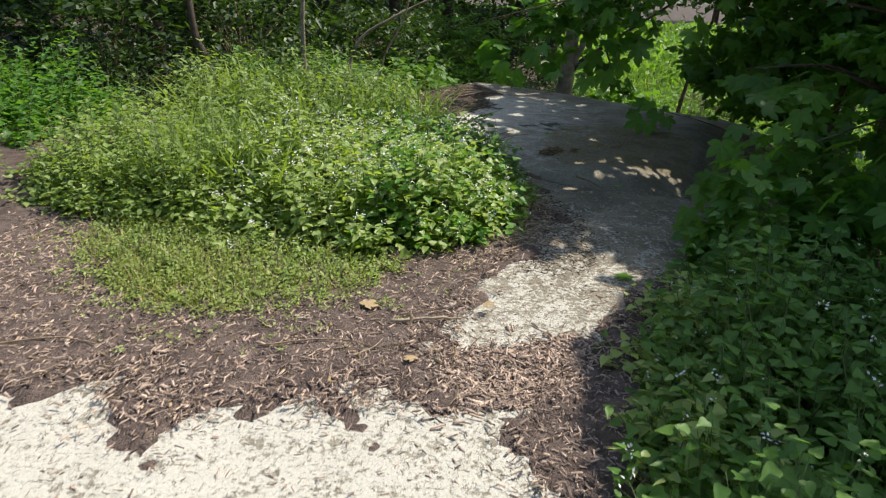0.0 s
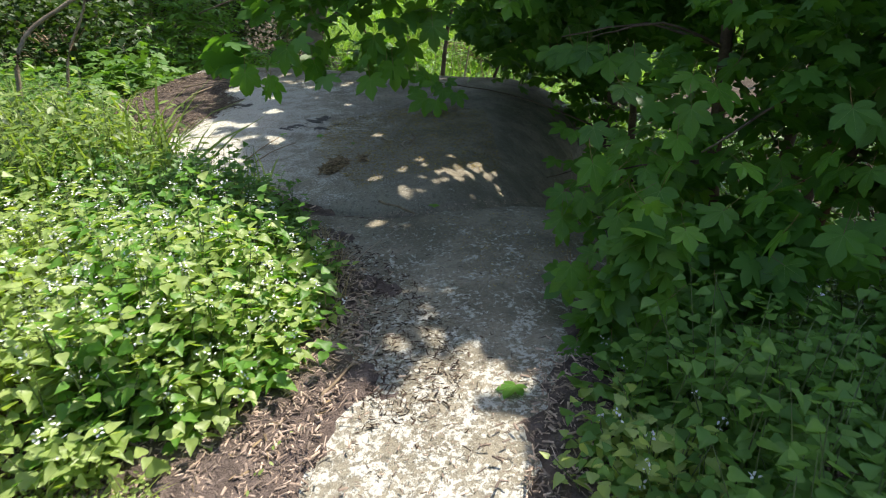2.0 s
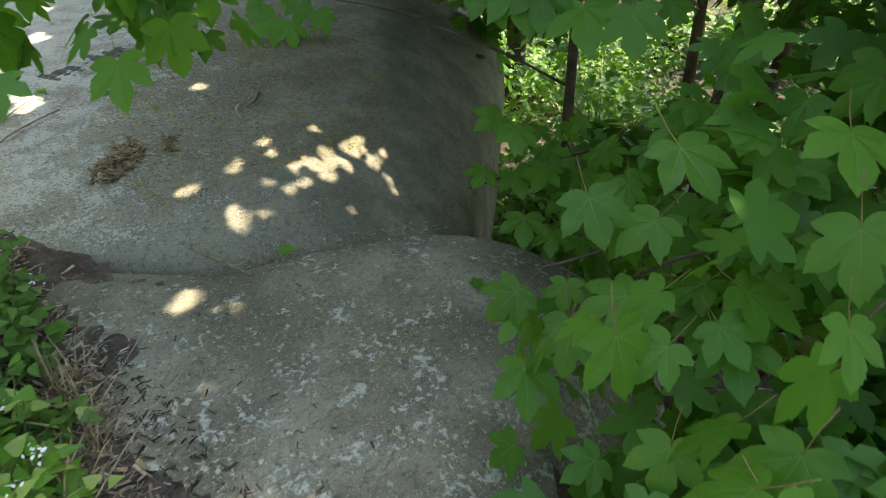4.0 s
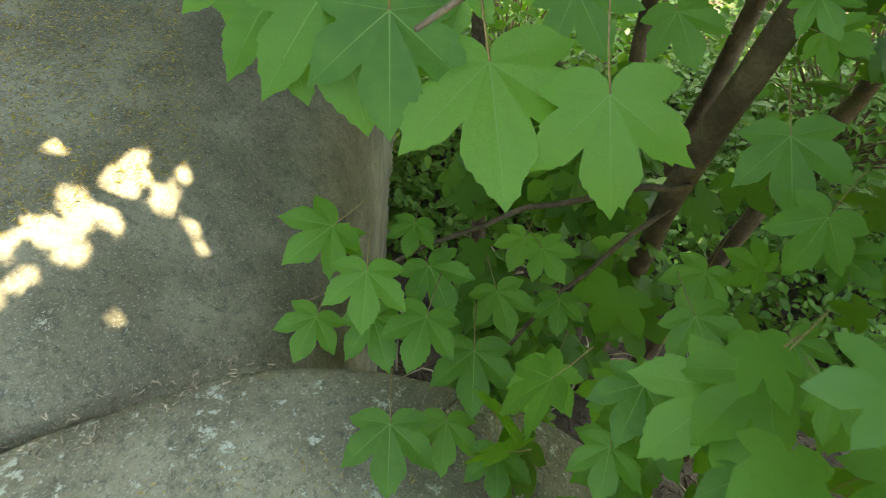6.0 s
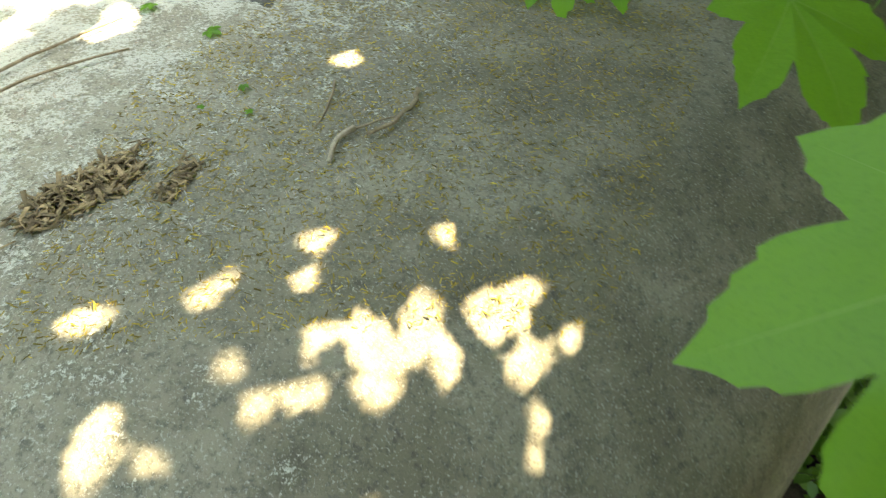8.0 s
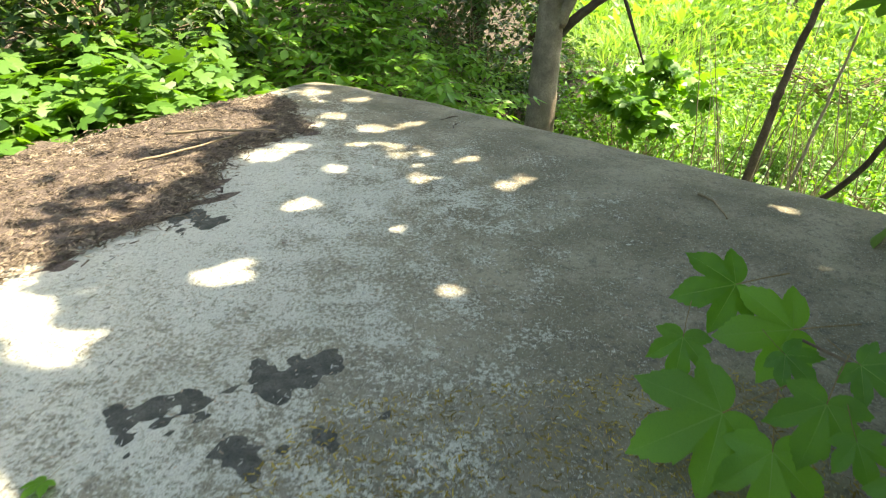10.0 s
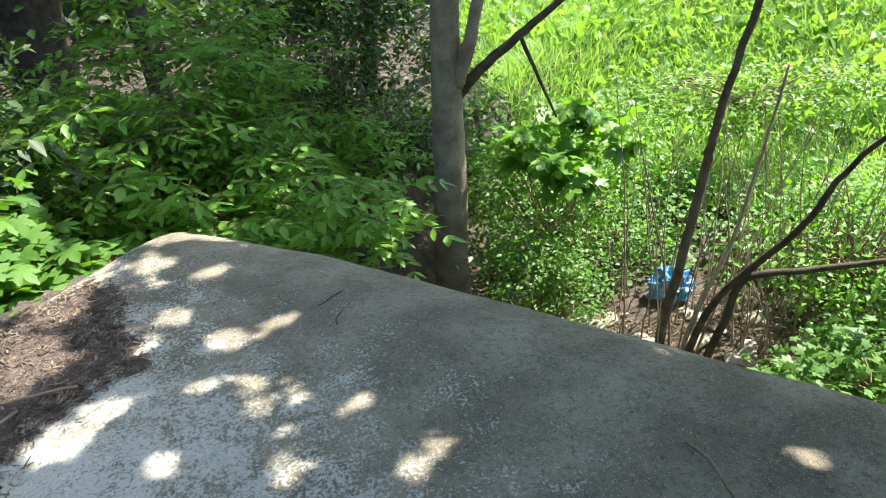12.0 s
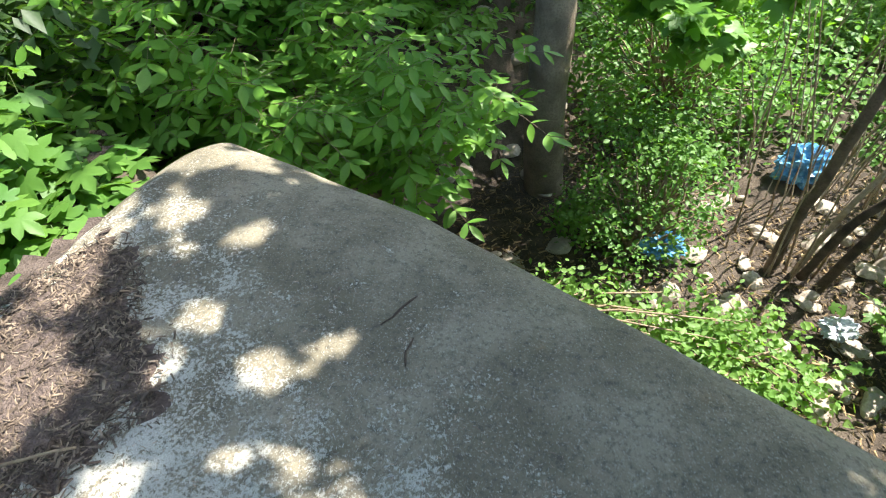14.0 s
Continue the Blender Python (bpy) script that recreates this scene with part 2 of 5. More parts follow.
# outline of a lobed maple leaf seen from the stalk's end: angle from the middle lobe in degrees, reach
LOBES_COARSE = [(180, 0.05), (150, 0.22), (118, 0.42), (100, 0.58), (88, 0.49), (79, 0.40), (68, 0.62), (55, 0.76), (48, 0.86), (37, 0.71), (27, 0.46), (20, 0.70), (10, 0.82), (0, 1.0)]
LOBES_FINE = [(180, .05), (165, .13), (153, .21), (142, .28), (132, .34), (123, .39), (116, .45), (110, .465), (105, .52), (99, .58), (94, .53), (91, .525), (88, .475), (85, .465), (82, .425), (78.5, .40),
              (75, .48), (72, .55), (69, .60), (66, .60), (63, .665), (60, .675), (57, .735), (54, .745), (51, .80), (48, .87), (44.5, .79), (42, .76), (39.5, .74), (37.5, .68), (34.5, .66), (32, .60), (29.5, .52), (27, .455),
              (25, .53), (23.5, .61), (21.5, .68), (19.5, .70), (17, .755), (14, .765), (11.5, .82), (8.5, .835), (6.5, .895), (4, .91), (0, 1.0)]


def leaf_shape(kind):
    """Outline and folded surface of one leaf, 1 long, stalk end at the origin, tip towards +y: (verts, faces)."""
    if kind == "maple":
        half = [(r * math.sin(radians(a)), r * math.cos(radians(a))) for a, r in LOBES_COARSE]
        centre = (0.0, 0.12, 0.03)
    elif kind == "heart":
        half = [(0.0, 0.0), (0.16, -0.07), (0.30, -0.03), (0.38, 0.08), (0.36, 0.18), (0.38, 0.24), (0.31, 0.34), (0.31, 0.41), (0.22, 0.54), (0.21, 0.61), (0.11, 0.77), (0.0, 1.0)]
        centre = (0.0, 0.35, -0.11)
    elif kind == "lance":
        half = [(0.0, 0.0), (0.10, 0.12), (0.20, 0.35), (0.21, 0.55), (0.12, 0.82), (0.0, 1.0)]
        centre = (0.0, 0.45, -0.05)
    elif kind == "rhomb":
        return [(0, 0, 0), (0.30, 0.42, 0.06), (0, 1.0, -0.06), (-0.30, 0.42, 0.06)], [(0, 1, 2), (0, 2, 3)]
    elif kind == "small":
        return [(0, 0, 0), (0.26, 0.25, 0.05), (0.28, 0.6, 0.04), (0, 1.0, -0.1), (-0.28, 0.6, 0.04), (-0.26, 0.25, 0.05), (0, 0.45, -0.03)], \
               [(0, 1, 6), (1, 2, 6), (2, 3, 6), (3, 4, 6), (4, 5, 6), (5, 0, 6)]
    elif kind == "blade":
        return [(-0.012, 0, 0), (0.012, 0, 0), (0.016, 0.4, 0.03), (-0.016, 0.4, 0.03), (0.012, 0.75, 0.0), (-0.012, 0.75, 0.0), (0, 1.0, -0.1)], \
               [(0, 1, 2, 3), (3, 2, 4, 5), (5, 4, 6)]
    verts = [centre]
    ring = half + [(-x, y) for x, y in half[-2:0:-1]]
    for x, y in ring:
        verts.append((x, y, -0.28 * x * x - 0.16 * max(y - 0.3, 0) ** 2 + 0.05 * abs(x)))
    n = len(ring)
    return verts, [(0, 1 + i, 1 + (i + 1) % n) for i in range(n)]


def rotations(yaw, pitch, roll):
    """n x 3 x 3 matrices: the leaf is rolled about its length, tipped up by pitch and turned by yaw."""
    cy, sy, cp, sp, cr, sr = np.cos(yaw), np.sin(yaw), np.cos(pitch), np.sin(pitch), np.cos(roll), np.sin(roll)
    z, o = np.zeros_like(cy), np.ones_like(cy)
    rz = np.stack([np.stack([cy, -sy, z], 1), np.stack([sy, cy, z], 1), np.stack([z, z, o], 1)], 1)
    rx = np.stack([np.stack([o, z, z], 1), np.stack([z, cp, -sp], 1), np.stack([z, sp, cp], 1)], 1)
    ry = np.stack([np.stack([cr, z, sr], 1), np.stack([z, o, z], 1), np.stack([-sr, z, cr], 1)], 1)
    return rz @ rx @ ry


def leaves(name, kind, pos, size, mat, rng, pitch=(-0.9, 0.3), roll=0.5, yaw=None, bend=0.35, flecks=False):
    """Many leaves of one kind joined into one mesh."""
    tv, tf = leaf_shape(kind)
    tv = np.array(tv, float)
    pos = np.asarray(pos, float)
    n = len(pos)
    y = rng.uniform(0, 2 * math.pi, n) if yaw is None else yaw
    r = rotations(y, rng.uniform(pitch[0], pitch[1], n), rng.normal(0, roll, n))
    s = np.asarray(size, float) * np.ones(n)
    lv = np.repeat(tv[None], n, 0)
    lv[:, :, 2] -= (rng.uniform(-0.3, 1.0, n) * bend)[:, None] * lv[:, :, 1] ** 2 * 0.6
    lv[:, :, 0] *= rng.uniform(0.8, 1.15, n)[:, None]
    v = np.einsum("nij,nkj->nki", r, lv) * s[:, None, None] + pos[:, None, :]
    k = len(tv)
    if flecks:
        v = v[sunlit(v)]
        n = len(v)
    offs = np.arange(n) * k
    fl = np.concatenate([np.array(f) for f in tf])
    lens = np.array([len(f) for f in tf])
    me = bpy.data.meshes.new(name)
    me.vertices.add(n * k)
    me.vertices.foreach_set("co", v.reshape(-1))
    all_loops = (offs[:, None] + fl[None]).reshape(-1)
    me.loops.add(len(all_loops))
    me.loops.foreach_set("vertex_index", all_loops.astype(np.int32))
    tot = np.tile(lens, n)
    me.polygons.add(len(tot))
    me.polygons.foreach_set("loop_start", np.concatenate([[0], np.cumsum(tot)[:-1]]).astype(np.int32))
    me.polygons.foreach_set("loop_total", tot.astype(np.int32))
    me.polygons.foreach_set("use_smooth", np.ones(len(tot), bool))
    me.materials.append(mat)
    me.update()
    me.validate()
    return me


def inside(poly, x, y):
    """Which of the points lie in the polygon."""
    ok = np.zeros(len(x), bool)
    for i in range(len(poly)):
        (x0, y0), (x1, y1) = poly[i - 1], poly[i]
        cross = ((y0 > y) != (y1 > y)) & (x < (x1 - x0) * (y - y0) / (y1 - y0 + 1e-12) + x0)
        ok ^= cross
    return ok


def edge_distance(poly, x, y):
    d = np.full(len(x), 1e9)
    for i in range(len(poly)):
        a, b = np.array(poly[i - 1]), np.array(poly[i])
        ab = b - a
        u = np.clip(((x - a[0]) * ab[0] + (y - a[1]) * ab[1]) / (ab @ ab), 0, 1)
        d = np.minimum(d, np.hypot(x - a[0] - u * ab[0], y - a[1] - u * ab[1]))
    return d


def spread(poly, n, rng):
    """n points spread over a polygon."""
    p = np.array(poly)
    lo, hi = p.min(0), p.max(0)
    out = np.zeros((0, 2))
    while len(out) < n:
        q = rng.uniform(lo, hi, (n * 2, 2))
        out = np.vstack([out, q[inside(poly, q[:, 0], q[:, 1])]])
    return out[:n]


def wave(x, y, s, seed=0.0):
    """A smooth bumpy field of about -1 to 1."""
    return (np.sin(x * s * 1.3 + seed) * np.cos(y * s * 1.1 - 1.7 * seed) + 0.6 * np.sin(x * s * 2.7 + y * s * 1.9 + 3 * seed)
            + 0.35 * np.cos(x * s * 5.1 - y * s * 4.3 + seed)) / 1.6


# where sun flecks reach the concrete (place, reach): on the path, on the shoulder by the maple, on the far roof
PATH_FLECKS = [(1, 3.45, 0.07), (0.97, 4.19, 0.05), (1.05, 4.05, 0.05), (0.85, 3.75, 0.06), (0.75, 3.5, 0.08), (0.92, 3.42, 0.09), (1.05, 3.35, 0.08), (0.68, 3.8, 0.06), (0.95, 3.62, 0.06),
               (0.9, 3.95, 0.05), (1.1, 3.85, 0.04), (0.9, 4.6, 0.04), (1.15, 4.9, 0.04), (1, 5.05, 0.05)]
SHOULDER_FLECKS = [(1.97, 5.8, 0.062), (2.02, 5.85, 0.05), (2.07, 5.72, 0.04), (1.81, 5.77, 0.042), (1.86, 5.66, 0.045), (1.8, 5.68, 0.04), (1.76, 5.56, 0.037), (1.69, 5.66, 0.044), (1.6, 5.64, 0.028),
                   (1.35, 5.71, 0.055), (1.52, 5.87, 0.038), (1.09, 5.59, 0.048), (1.28, 5.34, 0.055), (1.36, 5.4, 0.05), (1.24, 5.42, 0.04), (1.6, 5.55, 0.04), (1.53, 5.47, 0.03), (1.44, 5.54, 0.03),
                   (2.13, 5.64, 0.024), (2.13, 5.58, 0.022), (1.81, 5.94, 0.028), (1.8, 5.39, 0.022), (2.18, 5.81, 0.022), (1.53, 5.75, 0.025), (1.16, 5.63, 0.022), (1.44, 6.62, 0.04)]
ROOF_FLECKS = [(3.5, 11.9, 0.45), (4.3, 11.6, 0.4), (0.47, 10.09, 0.11), (0.77, 9.95, 0.08), (0.71, 9.58, 0.075), (0.97, 9.36, 0.085), (0.64, 9.35, 0.045), (1.13, 9.08, 0.068), (1.14, 8.94, 0.05),
               (1.18, 9.44, 0.05), (1.27, 8.96, 0.045), (1.49, 8.88, 0.055), (1.71, 8.65, 0.06), (2.71, 8.46, 0.052), (1.26, 8.79, 0.042), (0.53, 8.85, 0.085), (1.64, 8.56, 0.06), (0.92, 9.08, 0.04),
               (0.65, 9.01, 0.055), (0.9, 8.71, 0.048), (1.27, 8.61, 0.04), (0.2, 7.5, 0.2), (0.2, 8.6, 0.14), (0.3, 9.3, 0.12), (1.25, 8.1, 0.05), (0.85, 8.3, 0.07), (1.45, 7.7, 0.04),
               (0.45, 7.3, 0.12), (0.75, 7.75, 0.09), (0.6, 6.75, 0.09)]
# open ground that the canopy leaves in the sun
OPEN = [(-6, 0.6), (0.6, 0.6), (0.55, 2.0), (0.62, 2.5), (0.95, 2.85), (1.0, 3.2), (0.45, 3.6), (0.35, 4.3), (-0.3, 4.9), (-1.0, 5.6), (-6, 5.4)]
rg = random.Random(41)
HOLES = []
for gx0, gy0, gr in PATH_FLECKS + SHOULDER_FLECKS + ROOF_FLECKS:
    gr *= 0.72 if 7.0 < gy0 < 11.0 else 1.0
    if gr < 0.03:
        HOLES.append((gx0, gy0, gr * 0.8))
        continue
    for k in range(4):
        ga = rg.uniform(0, 6.28)
        HOLES.append((gx0 + 0.55 * gr * math.cos(ga), gy0 + 0.55 * gr * math.sin(ga), gr * rg.uniform(0.32, 0.58)))
SHIFT = np.array([SUN_DIR.x / SUN_DIR.z, SUN_DIR.y / SUN_DIR.z])


def sunlit(v):
    """Which leaves (leaf, corner, xyz) keep the sun flecks and the open ground free."""
    p = v[:, :, :2] - v[:, :, 2:3] * SHIFT
    mid = p.mean(1)
    ok = ~inside(OPEN, mid[:, 0], mid[:, 1])
    near = (mid[:, 0] > -0.5) & (mid[:, 0] < 5.2) & (mid[:, 1] > 2.0) & (mid[:, 1] < 12.8)
    for x, y, r in HOLES:
        close = near & ok & (np.hypot(mid[:, 0] - x, mid[:, 1] - y) < r + 0.5)
        k = np.nonzero(close)[0]
        if len(k):
            q = np.concatenate([p[k], 0.5 * (p[k] + mid[k][:, None, :])], 1)
            ok[k] &= (np.hypot(q[:, :, 0] - x, q[:, :, 1] - y) > r).all(1)
    return ok


# ---------------------------------------------------------------- ground and concrete
AX, BX = Vector((0.62, 0.785)), Vector((0.785, -0.62))      # along the walk of the block, across it towards the ravine


def ud(x, y):
    return x * 0.62 + y * 0.785, x * 0.785 - y * 0.62


def smooth(v, a, b):
    q = np.clip((v - a) / (b - a), 0, 1)
    return q * q * (3 - 2 * q)


def ground_height(x, y):
    """Terrace on the open side, ravine beside and beyond the block, meadow bank on its far side."""
    u, d = ud(x, y)
    out = np.maximum(0.0, 3.9 - u) * 1.1
    right = smooth(d, np.where(u > 4.3, -3.6, -0.95 + out), np.where(u > 4.3, -3.0, 0.2 + out))
    far = smooth(u, 8.4, 8.75) * smooth(d, -8.3, -6.6)
    farleft = smooth(u, 8.6, 13.0) * (1 - smooth(d, -8.3, -6.6))
    drop = np.maximum(np.maximum(right, far), farleft * 0.6)
    bank = smooth(y, 14.5, 24.0) * 1.5 + smooth(x, 5.5, 12.0) * 1.2 * smooth(y, 4.0, 12.0)
    z = -0.10 - drop * 2.25 + drop * np.minimum(bank, 1.6)
    z = z + 0.05 * wave(x, y, 1.1) * drop + 0.02 * wave(x, y, 2.3, 1.0)
    far_roll = np.hypot(x, y - 6)
    return z + smooth(far_roll, 30, 120) * 2.0


def grid_lines(lo, hi, step, reach):
    inner = np.arange(lo, hi + step / 2, step)
    outer = np.array([0.6, 1.5, 3, 6, 12, 25, 60, 150, 400, reach])
    return np.concatenate([lo - outer[::-1], inner, hi + outer])


gx, gy = grid_lines(-9, 13, 0.16, 1500), grid_lines(-4, 24, 0.16, 1500)
GX, GY = np.meshgrid(gx, gy, indexing="ij")
GZ = ground_height(GX.ravel(), GY.ravel())
nx, ny = len(gx), len(gy)
idx = np.arange(nx * ny).reshape(nx, ny)
quads = np.stack([idx[:-1, :-1], idx[1:, :-1], idx[1:, 1:], idx[:-1, 1:]], -1).reshape(-1, 4)
ground = new("ground", mesh_of("ground", np.stack([GX.ravel(), GY.ravel(), GZ], 1).tolist(), quads.tolist(), SOIL, True))
tagged(ground, "dark forest soil falling into a leafy ravine", "ground", kind="structure")


def joint_shift(d):
    """The joint between the two blocks bows a little."""
    return float(np.interp(d, [-4.0, -2.27, -2.05, -1.86, -1.62, -1.3], [-0.35, -0.13, 0.03, 0.12, 0.23, 0.27]))


def block(name, us, ds, label, mat, lift, relief):
    """A cast block: us and ds are lists of (place, drop) along and across it; the two drops add up."""
    verts, faces = [], []
    for u, du in us:
        for d, dd in ds(u):
            x, y = u * AX.x + d * BX.x, u * AX.y + d * BX.y
            u2 = u + joint_shift(d) * max(0.0, 1.0 - abs(u - 4.93) / 1.1) - 0.16 * min(max((-5.2 - d) / 1.1, 0.0), 1.0) * min(max((u - 7.5) / 1.0, 0.0), 1.0)
            x, y = u2 * AX.x + d * BX.x, u2 * AX.y + d * BX.y
            n = relief * float(wave(np.array(x), np.array(y), 1.7, 0.6))
            verts.append((x, y, max(lift + n - du - dd, -2.75)))
    w = len(ds(us[0][0]))
    for i in range(len(us) - 1):
        for k in range(w - 1):
            faces.append((i * w + k, (i + 1) * w + k, (i + 1) * w + k + 1, i * w + k + 1))
    ob = new(name, mesh_of(name, verts, faces, mat, True))
    return tagged(ob, label, "concrete", kind="structure")


def lin(a, b, n):
    return [a + (b - a) * i / (n - 1) for i in range(n)]


def roof_across(u):
    left = -6.30 + (8.75 - u) * 0.20
    out = [(left - 0.03, 1.2), (left - 0.02, 0.35), (left, 0.12), (left + 0.04, 0.04), (left + 0.12, 0.0)]
    out += [(d, 0.0) for d in lin(left + 0.2, -2.5, 44)]
    out += [(-2.38, 0.006), (-2.26, 0.025), (-2.16, 0.05), (-2.06, 0.085), (-1.96, 0.13), (-1.86, 0.19), (-1.76, 0.255), (-1.66, 0.33), (-1.58, 0.41),
            (-1.52, 0.49), (-1.505, 0.515), (-1.497, 0.53), (-1.47, 0.60), (-1.455, 0.66), (-1.462, 0.675), (-1.43, 0.76), (-1.418, 0.86), (-1.425, 0.875),
            (-1.40, 1.0), (-1.395, 1.4), (-1.39, 2.0), (-1.385, 2.9)]
    return out


roof_along = [(4.93, 1.0), (4.935, 0.30), (4.95, 0.10), (4.98, 0.055), (5.04, 0.03), (5.12, 0.01)] + [(u, 0.0) for u in lin(5.2, 8.1, 42)]
roof_along += [(8.25, 0.0), (8.4, 0.004), (8.52, 0.012), (8.62, 0.028), (8.70, 0.05), (8.77, 0.08), (8.82, 0.115), (8.86, 0.16), (8.89, 0.22), (8.905, 0.32), (8.91, 0.6), (8.915, 1.2), (8.92, 2.9)]
roof = block("concrete_roof", roof_along, roof_across, "weathered flat concrete bunker roof with rounded shoulder and white crust", ROOF, 0.045, 0.012)


def slab_across(u):
    far = max(0.0, 3.9 - u) * 1.1
    out = [(d, 0.0) for d in lin(-7.0, -1.45 + far, 60)]
    out += [(d + far, z) for d, z in [(-1.35, 0.012), (-1.25, 0.035), (-1.15, 0.07), (-1.05, 0.115), (-0.95, 0.17), (-0.85, 0.24), (-0.75, 0.32), (-0.66, 0.42), (-0.60, 0.54), (-0.56, 0.7), (-0.55, 1.2), (-0.54, 2.9)]]
    return out


slab_along = [(-4.0, 0.0)] + [(u, 0.0) for u in lin(-3.9, 4.45, 70)] + [(4.55, 0.003), (4.65, 0.008), (4.74, 0.016), (4.81, 0.028), (4.86, 0.042), (4.895, 0.058), (4.92, 0.085), (4.945, 0.16), (4.97, 0.6), (4.98, 1.2)]
slab = block("concrete_slab", slab_along, slab_across, "grey concrete slab with flaking white crust under mulch", SLAB, 0.0, 0.010)


def surface_rise(x, y):
    """How far the concrete lies above its block's nominal level: its slow unevenness and the roof's rounded shoulder."""
    u, d = ud(x, y)
    prof = np.array(roof_across(6.0))
    on_roof = u > 4.95 + np.interp(d, [-4.0, -2.27, -2.05, -1.86, -1.62, -1.3], [-0.35, -0.13, 0.03, 0.12, 0.23, 0.27])
    drop = np.interp(d, prof[5:, 0], prof[5:, 1]) + np.interp(u, [r[0] for r in roof_along[6:]], [r[1] for r in roof_along[6:]])
    return np.where(on_roof, 0.012, 0.010) * wave(x, y, 1.7, 0.6) - np.where(on_roof, np.minimum(drop, 0.5), 0.0)


# ---------------------------------------------------------------- mulch beds
def bed(name, poly, height, label, mat, base, seed, step=0.05, ragged=0.12):
    """A low ragged bed of litter that thins out into what it lies on."""
    p = np.array(poly)
    lo, hi = p.min(0) - 0.2, p.max(0) + 0.2
    xs, ys = np.arange(lo[0], hi[0], step), np.arange(lo[1], hi[1], step)
    X, Y = np.meshgrid(xs, ys, indexing="ij")
    x, y = X.ravel(), Y.ravel()
    s = np.where(inside(poly, x, y), 1, -1) * edge_distance(poly, x, y)
    s = s + ragged * wave(x, y, 6.0, seed) + 0.5 * ragged * wave(x, y, 17.0, seed + 2)
    z = base + height * smooth(s, -0.05, 0.22) - 0.02 * (1 - smooth(s, -0.12, 0.02)) + 0.008 * wave(x, y, 23.0, seed)
    z = z + surface_rise(x, y)
    n, m = len(xs), len(ys)
    ix = np.arange(n * m).reshape(n, m)
    q = np.stack([ix[:-1, :-1], ix[1:, :-1], ix[1:, 1:], ix[:-1, 1:]], -1).reshape(-1, 4)
    q = q[(s[q] > -0.10).any(1)]
    used = np.unique(q)
    back = np.full(n * m, -1)
    back[used] = np.arange(len(used))
    ob = new(name, mesh_of(name, np.stack([x, y, z], 1)[used].tolist(), back[q].tolist(), mat, True))
    return tagged(ob, label, "mulch", kind="stuff")


def chips(name, poly, n, label, base, seed, mat=None, long=(0.010, 0.042), thick=0.10, stray=0.0):
    """Loose flat chips and bits of stalk lying over a bed."""
    rng = np.random.default_rng(seed)
    q = spread(poly, n, rng)
    if stray:
        q = q + rng.normal(0, stray, q.shape) * (rng.random(n) < 0.35)[:, None]
    size = rng.uniform(*long, n)
    tv = np.array([(-.5, -.12, 0), (.5, -.09, 0), (.5, .10, 0), (-.5, .12, 0), (-.42, -.06, thick), (.40, -.05, thick), (.42, .06, thick), (-.45, .07, thick)])
    r = rotations(rng.uniform(0, 6.28, n), rng.normal(0, 0.25, n), rng.normal(0, 0.3, n))
    lv = np.repeat(tv[None], n, 0)
    lv[:, :, 1] *= rng.uniform(0.2, 1.0, n)[:, None] ** 1.3 * 1.3
    v = np.einsum("nij,nkj->nki", r, lv) * size[:, None, None]
    v[:, :, 0] += q[:, 0, None]
    v[:, :, 1] += q[:, 1, None]
    rise = surface_rise(q[:, 0], q[:, 1]) if base > -1 else 0.0
    v[:, :, 2] += (base + rise + rng.uniform(-0.004, 0.010, n))[:, None]
    f = np.array([(4, 5, 6, 7), (0, 1, 5, 4), (1, 2, 6, 5), (2, 3, 7, 6), (3, 0, 4, 7)])
    faces = (np.arange(n)[:, None, None] * 8 + f[None]).reshape(-1, 4)
    ob = new(name, mesh_of(name, v.reshape(-1, 3).tolist(), faces.tolist(), mat or CHIPS))
    return tagged(ob, label, "mulch", kind="stuff")


FRONT = [(-5.5, 4.4), (-5.5, 1.2), (-2.2, 1.6), (-1.6, 1.98), (-1.3, 2.02), (-0.95, 1.72), (-0.72, 2.02), (-0.45, 1.95), (-0.2, 1.98), (0.0, 2.1), (0.06, 2.35),
         (0.12, 2.6), (0.2, 3.0), (0.30, 3.35), (0.50, 3.55), (0.62, 3.95), (0.78, 4.3), (0.72, 4.8), (0.60, 5.3), (0.45, 5.9), (-0.5, 6.4), (-3.0, 6.6)]
bed("mulch_bed", FRONT, 0.035, "brown mulch and leaf litter on the slab", MULCH, -0.006, 1.0, ragged=0.2)
chips("mulch_chips", [p for p in FRONT if p[0] > -4], 60000, "loose brown wood chips and dry stalks", 0.024, 11, long=(0.007, 0.042), stray=0.10)
chips("mulch_leaves", [p for p in FRONT if p[0] > -4], 1500, "curled dead leaves and bark flakes on mulch", 0.030, 10, DRY, (0.02, 0.055), 0.04)
SIDE = [(0.28, 1.9), (0.42, 2.25), (0.62, 2.45), (0.78, 2.8), (0.95, 3.05), (1.15, 3.4), (1.5, 3.5), (1.7, 3.0), (1.4, 1.4), (0.4, 1.2)]
bed("mulch_bed", SIDE, 0.035, "dark twiggy mulch along the shrubs", MULCH, -0.006, 2.3)
chips("mulch_chips", SIDE, 7000, "dry twiggy chips along the shrubs", 0.024, 12, stray=0.10)
chips("stray_chips", [(-3.0, 1.2), (0.5, 1.2), (0.25, 2.0), (-0.4, 2.05), (-1.5, 2.1), (-3.0, 2.0)], 1500, "stray brown chips on white crust", 0.004, 46, long=(0.006, 0.03))
